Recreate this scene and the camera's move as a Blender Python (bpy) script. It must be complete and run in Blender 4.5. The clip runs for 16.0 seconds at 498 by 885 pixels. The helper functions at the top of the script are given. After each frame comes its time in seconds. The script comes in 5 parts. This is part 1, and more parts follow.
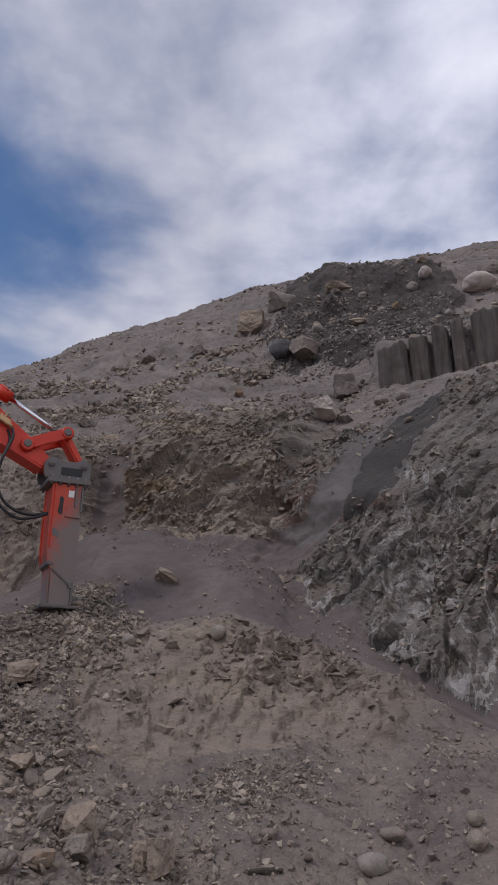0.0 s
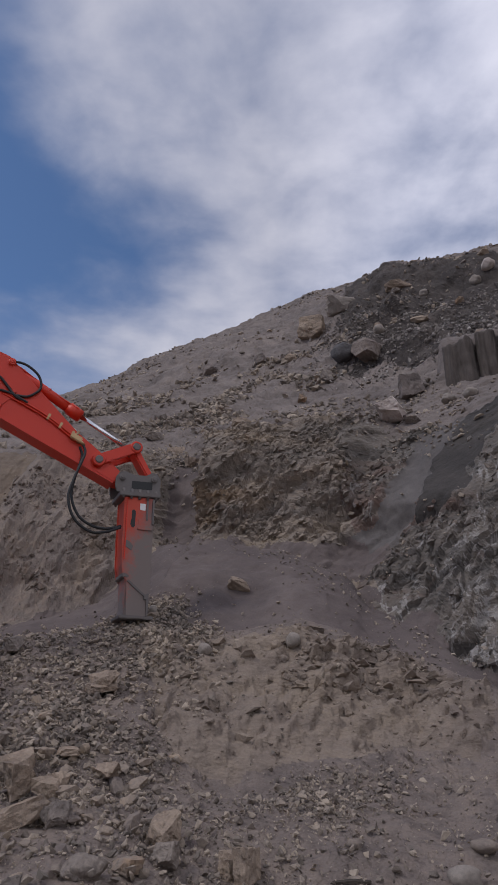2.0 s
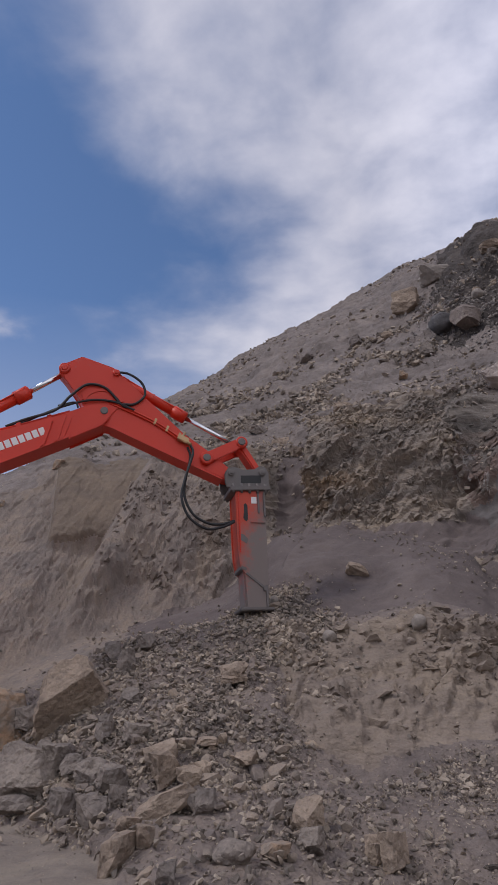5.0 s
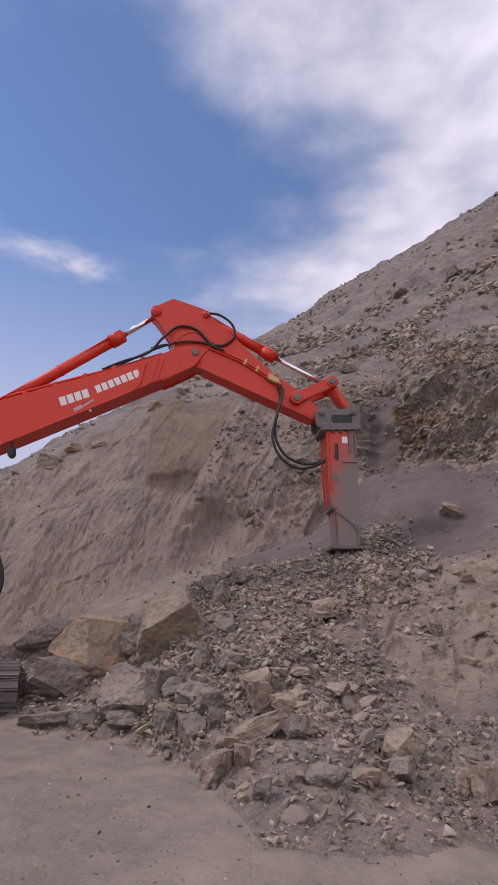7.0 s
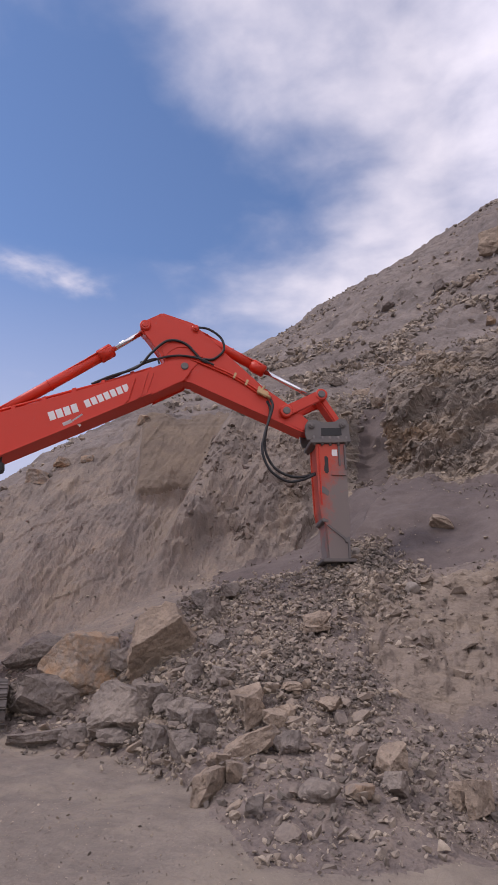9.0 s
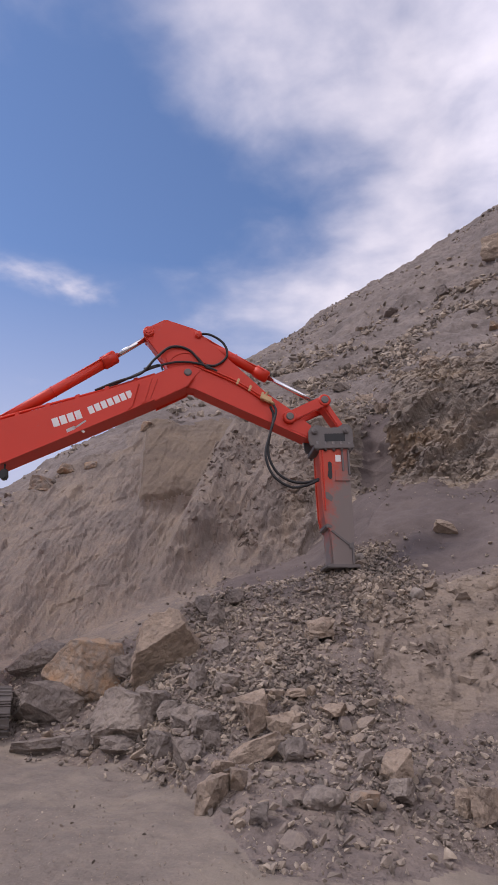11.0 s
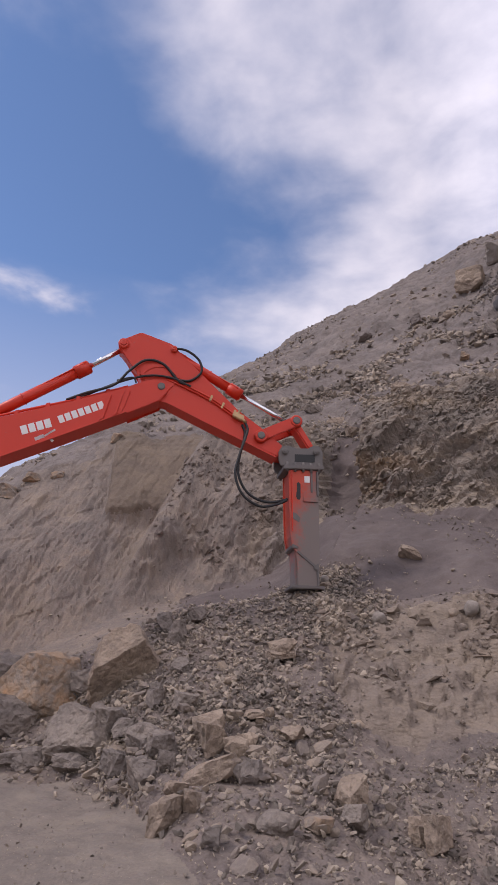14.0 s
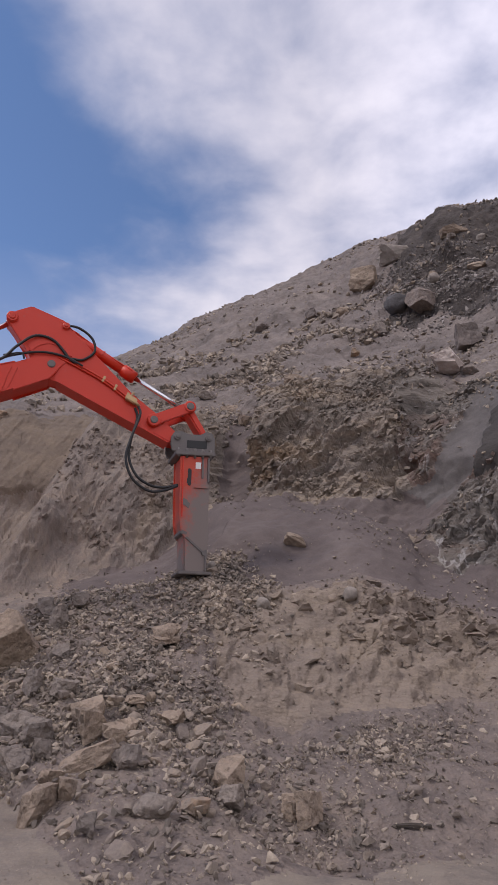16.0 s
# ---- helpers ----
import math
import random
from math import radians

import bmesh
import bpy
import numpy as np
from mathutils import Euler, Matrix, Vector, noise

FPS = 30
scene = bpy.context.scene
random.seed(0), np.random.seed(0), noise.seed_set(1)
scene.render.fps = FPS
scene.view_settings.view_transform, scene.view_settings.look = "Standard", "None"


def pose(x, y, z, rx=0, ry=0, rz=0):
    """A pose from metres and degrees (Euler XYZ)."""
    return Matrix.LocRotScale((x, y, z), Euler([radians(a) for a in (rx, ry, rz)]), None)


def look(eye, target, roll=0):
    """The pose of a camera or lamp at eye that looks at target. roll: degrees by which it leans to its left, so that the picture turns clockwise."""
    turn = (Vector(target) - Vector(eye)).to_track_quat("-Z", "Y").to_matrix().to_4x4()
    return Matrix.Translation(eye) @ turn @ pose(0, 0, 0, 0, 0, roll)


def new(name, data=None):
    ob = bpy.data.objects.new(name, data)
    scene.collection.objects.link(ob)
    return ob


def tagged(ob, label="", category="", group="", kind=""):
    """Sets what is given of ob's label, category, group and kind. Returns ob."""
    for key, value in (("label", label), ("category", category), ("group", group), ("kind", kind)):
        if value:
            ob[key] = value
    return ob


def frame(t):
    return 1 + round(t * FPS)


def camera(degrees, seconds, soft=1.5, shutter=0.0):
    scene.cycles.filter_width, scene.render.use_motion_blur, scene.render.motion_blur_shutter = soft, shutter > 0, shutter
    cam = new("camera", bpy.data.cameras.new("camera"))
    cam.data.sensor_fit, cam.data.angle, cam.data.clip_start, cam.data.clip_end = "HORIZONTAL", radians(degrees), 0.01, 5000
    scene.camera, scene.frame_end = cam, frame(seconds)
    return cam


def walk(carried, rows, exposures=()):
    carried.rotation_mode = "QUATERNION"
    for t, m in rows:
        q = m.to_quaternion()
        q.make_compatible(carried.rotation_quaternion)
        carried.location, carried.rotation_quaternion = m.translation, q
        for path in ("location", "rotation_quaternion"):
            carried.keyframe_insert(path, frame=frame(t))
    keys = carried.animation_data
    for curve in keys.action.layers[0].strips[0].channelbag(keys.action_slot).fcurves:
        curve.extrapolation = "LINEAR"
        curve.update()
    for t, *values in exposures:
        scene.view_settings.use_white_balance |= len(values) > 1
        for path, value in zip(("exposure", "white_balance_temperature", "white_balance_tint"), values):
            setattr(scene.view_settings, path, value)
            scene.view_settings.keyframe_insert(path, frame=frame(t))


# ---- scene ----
cam = camera(41.75, 16.0, soft=1.2)
EYE = (0.0, 0.0, 1.6)
TURNS = [
    (0.0, 112.40, -0.10, 0.05), (0.5, 115.04, -0.48, -1.71), (1.0, 116.37, -1.02, -1.05), (1.5, 113.55, -0.81, 3.22),
    (2.0, 113.04, 0.26, 6.43), (2.5, 113.52, 0.68, 7.71), (3.0, 114.08, 0.88, 9.61), (3.2, 113.14, 0.70, 10.18),
    (5.3, 111.65, 1.32, 18.17), (5.5, 110.52, 0.32, 18.75), (6.0, 107.03, -1.58, 20.74), (6.5, 106.14, -1.39, 23.26),
    (7.0, 107.17, 0.02, 24.71), (7.5, 107.50, -0.03, 25.12), (8.0, 108.01, 0.10, 24.61), (8.5, 108.09, 0.71, 23.37),
    (8.7, 108.17, 0.61, 23.79), (11.0, 108.87, 0.76, 24.33), (11.5, 108.87, 0.36, 24.53), (12.0, 108.95, 0.38, 24.29),
]
TURNS += [
    (12.5, 108.97, -0.22, 24.15), (13.0, 109.14, -0.53, 24.42), (13.5, 110.02, -0.49, 22.95), (14.0, 110.43, -0.95, 20.98),
    (14.5, 110.12, -1.24, 17.85), (15.0, 108.52, -1.05, 15.68), (15.5, 108.82, -0.60, 13.59), (16.0, 109.30, -0.05, 11.31),
]
walk(cam, [(t, pose(*EYE, a, b, c)) for t, a, b, c in TURNS],
     exposures=[(0.0, -0.24, 6400, 12), (1.0, -0.36, 6350, 13), (1.5, -0.42, 6350, 13), (2.0, -0.34, 6350, 13), (3.2, -0.27, 6400, 14), (5.5, -0.06, 6500, 14), (6.0, 0.04, 6600, 17), (7.0, 0.24, 6750, 20), (13.0, 0.25, 6750, 20), (16.0, 0.16, 6700, 17)])

# ---- light ----
SUN_AZ, SUN_EL = -118.0, 50.0     # bearing to the right of ahead, height; thin cloud veils it
world = bpy.data.worlds.new("sky")
scene.world = world
world.use_nodes = True


def nodes_of(tree):
    tree.nodes.clear()
    return tree.nodes, tree.links


def build_sky():
    n, l = nodes_of(world.node_tree)
    out = n.new("ShaderNodeOutputWorld")
    bg = n.new("ShaderNodeBackground")
    bg.inputs["Strength"].default_value = 1.0
    sky = n.new("ShaderNodeTexSky")
    sky.sky_type = "NISHITA"
    sky.sun_disc = False
    sky.sun_elevation = radians(SUN_EL)
    sky.sun_rotation = radians(SUN_AZ)
    sky.altitude = 2500
    sky.air_density = 1.0
    sky.dust_density = 0.15
    sky.ozone_density = 1.4
    dim = n.new("ShaderNodeVectorMath")
    dim.operation = "SCALE"
    dim.inputs["Scale"].default_value = 0.147
    hue = n.new("ShaderNodeVectorMath")
    hue.operation = "MULTIPLY"
    hue.inputs[1].default_value = (0.88, 0.985, 1.06)
    l.new(sky.outputs[0], hue.inputs[0])
    l.new(hue.outputs[0], dim.inputs[0])
    tc = n.new("ShaderNodeTexCoord")
    # broad cloud bank ahead and to the right, thinning to the left
    sep = n.new("ShaderNodeSeparateXYZ")
    l.new(tc.outputs["Generated"], sep.inputs[0])
    # project on a flat cloud layer
    zc = math_node(n, l, "MAXIMUM", sep.outputs[2], 0.08)
    u = math_node(n, l, "DIVIDE", sep.outputs[0], zc)
    v = math_node(n, l, "DIVIDE", sep.outputs[1], zc)
    comb = n.new("ShaderNodeCombineXYZ")
    l.new(u, comb.inputs[0])
    l.new(v, comb.inputs[1])
    big = noise_node(n, l, comb.outputs[0], 1.5, 6.0, 0.5, 0.1)
    fine = noise_node(n, l, comb.outputs[0], 4.0, 6.0, 0.52, 0.15)
    bank = math_node(n, l, "MULTIPLY_ADD", u, 1.4, 0.66)
    bank = math_node(n, l, "MAXIMUM", math_node(n, l, "MINIMUM", bank, 0.5), -0.26)
    # haze and cloud thicken towards the horizon
    reach = math_node(n, l, "SQRT", math_node(n, l, "ADD", math_node(n, l, "MULTIPLY", u, u), math_node(n, l, "MULTIPLY", v, v)))
    low = math_node(n, l, "MULTIPLY_ADD", reach, 1.8, -2.3)
    low = math_node(n, l, "MAXIMUM", math_node(n, l, "MINIMUM", low, 0.6), 0.0)
    side = math_node(n, l, "MAXIMUM", math_node(n, l, "MINIMUM", math_node(n, l, "MULTIPLY_ADD", u, 1.7, 1.7), 1.0), 0.0)
    low = math_node(n, l, "MULTIPLY", low, side)
    # unseen cloud behind, added to take the blue out of the walls' light
    back = math_node(n, l, "MAXIMUM", math_node(n, l, "MINIMUM", math_node(n, l, "MULTIPLY", v, -0.5), 0.5), 0.0)
    low = math_node(n, l, "ADD", low, back)
    cover = math_node(n, l, "ADD", math_node(n, l, "ADD", bank, low), math_node(n, l, "MULTIPLY_ADD", big, 1.5, -0.62))
    cover = math_node(n, l, "ADD", cover, math_node(n, l, "MULTIPLY_ADD", fine, 1.0, -0.50))
    # a thin high veil at the bank's edge
    veil = math_node(n, l, "MAXIMUM", math_node(n, l, "SUBTRACT", 1.0, math_node(n, l, "MULTIPLY", math_node(n, l, "ABSOLUTE", math_node(n, l, "ADD", u, 0.30)), 4.0)), 0.0)
    veil = math_node(n, l, "MULTIPLY", veil, math_node(n, l, "MAXIMUM", math_node(n, l, "MINIMUM", math_node(n, l, "SUBTRACT", 1.35, v), 0.6), 0.0))
    cover = math_node(n, l, "ADD", cover, math_node(n, l, "MULTIPLY", veil, 0.45))
    # one thin drawn-out wisp in the clear part
    wu = math_node(n, l, "POWER", math_node(n, l, "ABSOLUTE", math_node(n, l, "MULTIPLY_ADD", u, 5.6, 6.2)), 2.0)
    wv = math_node(n, l, "POWER", math_node(n, l, "ABSOLUTE", math_node(n, l, "MULTIPLY_ADD", math_node(n, l, "ADD", v, math_node(n, l, "MULTIPLY", u, -1.47)), 5.4, -15.25)), 2.0)
    wisp = math_node(n, l, "EXPONENT", math_node(n, l, "MULTIPLY", math_node(n, l, "ADD", wu, wv), -1.0))
    cover = math_node(n, l, "ADD", cover, math_node(n, l, "MULTIPLY", wisp, math_node(n, l, "MULTIPLY_ADD", fine, 2.0, -0.50)))
    ramp = n.new("ShaderNodeValToRGB")
    ramp.color_ramp.interpolation = "EASE"
    ramp.color_ramp.elements[0].position = 0.02
    ramp.color_ramp.elements[1].position = 0.86
    l.new(math_node(n, l, "MULTIPLY_ADD", cover, 0.82, 0.05), ramp.inputs[0])
    shade = n.new("ShaderNodeValToRGB")
    shade.color_ramp.elements[0].position = 0.35
    shade.color_ramp.elements[0].color = (0.68, 0.70, 0.83, 1)
    shade.color_ramp.elements[1].position = 0.75
    shade.color_ramp.elements[1].color = (0.85, 0.86, 0.965, 1)
    thick = math_node(n, l, "ADD", math_node(n, l, "MULTIPLY", fine, 0.6), math_node(n, l, "MULTIPLY", cover, 0.35))
    l.new(thick, shade.inputs[0])
    mix = n.new("ShaderNodeMix")
    mix.data_type = "RGBA"
    l.new(ramp.outputs[0], mix.inputs["Factor"])
    l.new(dim.outputs[0], mix.inputs[6])
    # the bank is thickest and brightest on the right
    lit = n.new("ShaderNodeVectorMath")
    lit.operation = "SCALE"
    l.new(shade.outputs[0], lit.inputs[0])
    l.new(math_node(n, l, "MAXIMUM", math_node(n, l, "MINIMUM", math_node(n, l, "MULTIPLY_ADD", u, 1.0, 0.92), 1.16), 0.84), lit.inputs["Scale"])
    l.new(lit.outputs[0], mix.inputs[7])
    haze = n.new("ShaderNodeMix")
    haze.data_type = "RGBA"
    tone = n.new("ShaderNodeMix")
    tone.data_type = "RGBA"
    tone.inputs[6].default_value = (0.46, 0.49, 0.61, 1)
    tone.inputs[7].default_value = (0.82, 0.84, 0.90, 1)
    l.new(side, tone.inputs["Factor"])
    l.new(tone.outputs[2], haze.inputs[7])
    hk = math_node(n, l, "MULTIPLY_ADD", reach, 0.44, -0.65)
    l.new(math_node(n, l, "MAXIMUM", math_node(n, l, "MINIMUM", hk, 0.8), 0.0), haze.inputs["Factor"])
    l.new(mix.outputs[2], haze.inputs[6])
    l.new(haze.outputs[2], bg.inputs[0])
    l.new(bg.outputs[0], out.inputs[0])


def math_node(n, l, op, a, b=None, c=None):
    m = n.new("ShaderNodeMath")
    m.operation = op
    for k, s in enumerate((a, b, c)):
        if s is None:
            continue
        if isinstance(s, (int, float)):
            m.inputs[k].default_value = s
        else:
            l.new(s, m.inputs[k])
    return m.outputs[0]


def noise_node(n, l, vec, scale, detail=6.0, rough=0.6, warp=0.0):
    t = n.new("ShaderNodeTexNoise")
    t.inputs["Scale"].default_value = scale
    t.inputs["Detail"].default_value = detail
    t.inputs["Roughness"].default_value = rough
    t.inputs["Distortion"].default_value = warp
    if vec is not None:
        l.new(vec, t.inputs["Vector"])
    return t.outputs[0]


build_sky()
sun = new("sun", bpy.data.lights.new("sun", "SUN"))
sun.data.energy = 1.35
sun.data.angle = radians(12)
sun.data.color = (1.0, 0.95, 0.88)
a, e = radians(SUN_AZ), radians(SUN_EL)
sun.matrix_world = look((math.sin(a) * math.cos(e) * 80, math.cos(a) * math.cos(e) * 80, math.sin(e) * 80), (0, 0, 0))


# ---- materials ----
def rough_stone(name, colors, scale, bump=0.4, grain=60.0, rough=0.92, island=0.0, streak=None, veins=None, random_tint=0.0, rust=None, chunks=None):
    """Broken stone or earth: three base colours in patches, grain, fine relief; veins: pale streaks along a dip; chunks: (size, relief) of broken facets."""
    m = bpy.data.materials.new(name)
    m.use_nodes = True
    n, l = nodes_of(m.node_tree)
    out = n.new("ShaderNodeOutputMaterial")
    bs = n.new("ShaderNodeBsdfPrincipled")
    bs.inputs["Roughness"].default_value = rough
    bs.inputs["Specular IOR Level"].default_value = 0.25
    l.new(bs.outputs[0], out.inputs[0])
    geo = n.new("ShaderNodeNewGeometry")
    pos = geo.outputs["Position"]
    vec = pos
    if streak:
        mp = n.new("ShaderNodeMapping")
        mp.inputs["Rotation"].default_value = [radians(d) for d in streak[0]]
        mp.inputs["Scale"].default_value = streak[1]
        l.new(pos, mp.inputs[0])
        vec = mp.outputs[0]
    patch = noise_node(n, l, vec, scale, 7.0, 0.62, 0.4)
    mid = noise_node(n, l, vec, scale * 6, 6.0, 0.65)
    fine = noise_node(n, l, pos, grain, 4.0, 0.7)
    k = math_node(n, l, "ADD", math_node(n, l, "MULTIPLY", patch, 0.62), math_node(n, l, "MULTIPLY", mid, 0.38))
    if island:
        k = math_node(n, l, "ADD", k, math_node(n, l, "MULTIPLY_ADD", geo.outputs["Random Per Island"], island, -island / 2))
    if random_tint:
        oi = n.new("ShaderNodeObjectInfo")
        k = math_node(n, l, "ADD", k, math_node(n, l, "MULTIPLY_ADD", oi.outputs["Random"], random_tint, -random_tint / 2))
    ramp = n.new("ShaderNodeValToRGB")
    el = ramp.color_ramp.elements
    while len(el) < len(colors):
        el.new(0.5)
    for i, c in enumerate(colors):
        el[i].position = 0.36 + 0.28 * i / (len(colors) - 1)
        el[i].color = (*c, 1)
    l.new(k, ramp.inputs[0])
    g = n.new("ShaderNodeMix")
    g.data_type, g.blend_type = "RGBA", "MULTIPLY"
    g.inputs["Factor"].default_value = 1.0
    gr = n.new("ShaderNodeValToRGB")
    gr.color_ramp.elements[0].position, gr.color_ramp.elements[1].position = 0.3, 0.7
    gr.color_ramp.elements[0].color, gr.color_ramp.elements[1].color = (0.86, 0.86, 0.86, 1), (1.11, 1.105, 1.095, 1)
    l.new(fine, gr.inputs[0])
    l.new(ramp.outputs[0], g.inputs[6])
    l.new(gr.outputs[0], g.inputs[7])
    col = g.outputs[2]
    if rust:
        ra = noise_node(n, l, vec, rust[0], 6.0, 0.65, 0.5)
        rk = n.new("ShaderNodeMapRange")
        rk.inputs["From Min"].default_value, rk.inputs["From Max"].default_value = rust[1], rust[1] + 0.14
        rk.inputs["To Max"].default_value = 0.75
        l.new(ra, rk.inputs["Value"])
        rx = n.new("ShaderNodeMix")
        rx.data_type = "RGBA"
        l.new(rk.outputs[0], rx.inputs["Factor"])
        l.new(col, rx.inputs[6])
        rx.inputs[7].default_value = (*rust[2], 1)
        col = rx.outputs[2]
    if veins:
        vm = n.new("ShaderNodeMapping")
        vm.inputs["Rotation"].default_value = [radians(d) for d in veins[0]]
        vm.inputs["Scale"].default_value = veins[1]
        l.new(pos, vm.inputs[0])
        va = noise_node(n, l, vm.outputs[0], 0.9, 6.0, 0.62, 0.8)
        line_k = math_node(n, l, "MULTIPLY_ADD", math_node(n, l, "ABSOLUTE", math_node(n, l, "SUBTRACT", va, 0.5)), -9.0, 1.0)
        vb = noise_node(n, l, pos, 1.3, 5.0, 0.6)
        sz = n.new("ShaderNodeSeparateXYZ")
        l.new(pos, sz.inputs[0])
        level = math_node(n, l, "MAXIMUM", math_node(n, l, "MULTIPLY_ADD", sz.outputs[2], -0.020, 0.13), -0.14)
        vk = math_node(n, l, "ADD", math_node(n, l, "ADD", math_node(n, l, "MULTIPLY", line_k, 0.5), level), math_node(n, l, "MULTIPLY_ADD", vb, 0.8, -0.4))
        vr = n.new("ShaderNodeValToRGB")
        vr.color_ramp.elements[0].position, vr.color_ramp.elements[1].position = veins[2], veins[2] + 0.12
        l.new(vk, vr.inputs[0])
        vx = n.new("ShaderNodeMix")
        vx.data_type = "RGBA"
        l.new(math_node(n, l, "MULTIPLY", vr.outputs[0], 0.62), vx.inputs["Factor"])
        l.new(col, vx.inputs[6])
        vx.inputs[7].default_value = (*veins[3], 1)
        col = vx.outputs[2]
    l.new(col, bs.inputs["Base Color"])
    bp = n.new("ShaderNodeBump")
    bp.inputs["Strength"].default_value = bump
    bp.inputs["Distance"].default_value = 0.06
    hsum = math_node(n, l, "ADD", mid, math_node(n, l, "MULTIPLY", fine, 0.35))
    l.new(hsum, bp.inputs["Height"])
    if chunks:
        # facets at two sizes, each at a height of its own
        wv = n.new("ShaderNodeVectorMath")
        wv.operation = "MULTIPLY_ADD"
        wt = n.new("ShaderNodeTexNoise")
        wt.inputs["Scale"].default_value, wt.inputs["Detail"].default_value = 2.0 / chunks[0], 3.0
        l.new(vec, wt.inputs["Vector"])
        l.new(wt.outputs["Color"], wv.inputs[0])
        wv.inputs[1].default_value = (chunks[0] * 0.5,) * 3
        l.new(vec, wv.inputs[2])
        total = None
        for size, share in ((chunks[0], 1.0), (chunks[0] * 0.36, 0.5)):
            vo = n.new("ShaderNodeTexVoronoi")
            vo.inputs["Scale"].default_value = 1.0 / size
            l.new(wv.outputs[0], vo.inputs["Vector"])
            sc = n.new("ShaderNodeSeparateColor")
            l.new(vo.outputs["Color"], sc.inputs[0])
            hh = math_node(n, l, "MULTIPLY", math_node(n, l, "SUBTRACT", math_node(n, l, "MULTIPLY", sc.outputs[0], 1.0), vo.outputs["Distance"]), share)
            total = hh if total is None else math_node(n, l, "ADD", total, hh)
        b2 = n.new("ShaderNodeBump")
        b2.inputs["Strength"].default_value, b2.inputs["Distance"].default_value = chunks[1], chunks[0] * 0.45
        l.new(total, b2.inputs["Height"])
        l.new(bp.outputs[0], b2.inputs["Normal"])
        l.new(b2.outputs[0], bs.inputs["Normal"])
    else:
        l.new(bp.outputs[0], bs.inputs["Normal"])
    return m


ROAD = rough_stone("dusty_road", [(0.172, 0.144, 0.124), (0.228, 0.190, 0.159), (0.285, 0.237, 0.193)], 0.55, 0.6, 30, rust=(0.7, 0.5, (0.30, 0.25, 0.195)))
HEAP = rough_stone("broken_spoil", [(0.140, 0.115, 0.105), (0.215, 0.175, 0.153), (0.280, 0.224, 0.185)], 0.9, 0.8, 35, chunks=(0.16, 0.4))
SCREE = rough_stone("dusty_scree", [(0.112, 0.090, 0.085), (0.142, 0.115, 0.107), (0.178, 0.145, 0.132)], 0.5, 0.5, 30)
HILL = rough_stone("gravel_hillside", [(0.135, 0.114, 0.104), (0.208, 0.175, 0.158), (0.28, 0.236, 0.208)], 0.3, 0.8, 18, chunks=(0.35, 0.35))
SCARP = rough_stone("dark_gravel_scarp", [(0.056, 0.048, 0.045), (0.084, 0.072, 0.066), (0.128, 0.107, 0.096)], 0.4, 0.8, 14, chunks=(0.3, 0.5))
DIP = (0, 46, 0)
# low tones lifted: the haze of airborne dust is put into this rock's colour
FACE_L = rough_stone("grey_tan_cut_rock", [(0.168, 0.141, 0.126), (0.238, 0.196, 0.166), (0.305, 0.243, 0.191)], 0.7, 0.9, 20, streak=((0, 24, 0), (1.5, 1.5, 0.25)), rust=(0.42, 0.55, (0.255, 0.20, 0.15)), chunks=(0.30, 0.2))
FACE_TAN = rough_stone("tan_slab_rock", [(0.145, 0.113, 0.090), (0.188, 0.146, 0.112), (0.225, 0.172, 0.126)], 0.8, 0.6, 22, chunks=(0.5, 0.1))
FACE_M = rough_stone("olive_cut_rock", [(0.150, 0.129, 0.112), (0.238, 0.198, 0.164), (0.325, 0.258, 0.190)], 0.55, 0.9, 16, streak=(DIP, (0.5, 1, 1.6)), rust=(0.4, 0.57, (0.235, 0.155, 0.088)), chunks=(0.30, 0.28))
FACE_R = rough_stone("dark_veined_rock", [(0.104, 0.094, 0.086), (0.150, 0.133, 0.119), (0.185, 0.159, 0.136), (0.228, 0.198, 0.173)], 0.5, 0.9, 16, streak=(DIP, (0.45, 1, 1.7)),
                     veins=((0, 50, 0), (1.3, 1, 0.6), 0.43, (0.43, 0.405, 0.38)), rust=(0.35, 0.545, (0.165, 0.10, 0.078)), chunks=(0.36, 0.25))
DARK_SLAB = rough_stone("dark_smooth_rock", [(0.052, 0.047, 0.044), (0.072, 0.064, 0.059), (0.098, 0.085, 0.076)], 0.5, 0.6, 18, streak=(DIP, (0.5, 1, 1.6)))
STONE = rough_stone("rubble_stone", [(0.165, 0.140, 0.120), (0.285, 0.236, 0.194), (0.42, 0.348, 0.275)], 1.2, 0.5, 40, island=0.30)
PEBBLE = rough_stone("grey_scarp_stone", [(0.15, 0.132, 0.122), (0.25, 0.222, 0.203), (0.40, 0.358, 0.325)], 1.2, 0.5, 40, island=0.3)
BOULDER = rough_stone("boulder_stone", [(0.186, 0.155, 0.140), (0.279, 0.228, 0.187), (0.363, 0.284, 0.212)], 0.9, 0.6, 30, random_tint=0.16)
PALE = rough_stone("pale_rounded_stone", [(0.205, 0.178, 0.156), (0.285, 0.248, 0.216), (0.36, 0.316, 0.278)], 1.6, 0.3, 35, random_tint=0.12)
BANK_ROCK = rough_stone("soft_tan_rock", [(0.19, 0.152, 0.128), (0.255, 0.205, 0.165), (0.30, 0.24, 0.185)], 0.7, 0.6, 26, streak=(DIP, (0.6, 1, 1.4)), chunks=(0.2, 0.4))
GREY_FAN = rough_stone("grey_fine_debris", [(0.112, 0.100, 0.095), (0.145, 0.130, 0.123), (0.180, 0.161, 0.150)], 0.5, 0.4, 30)
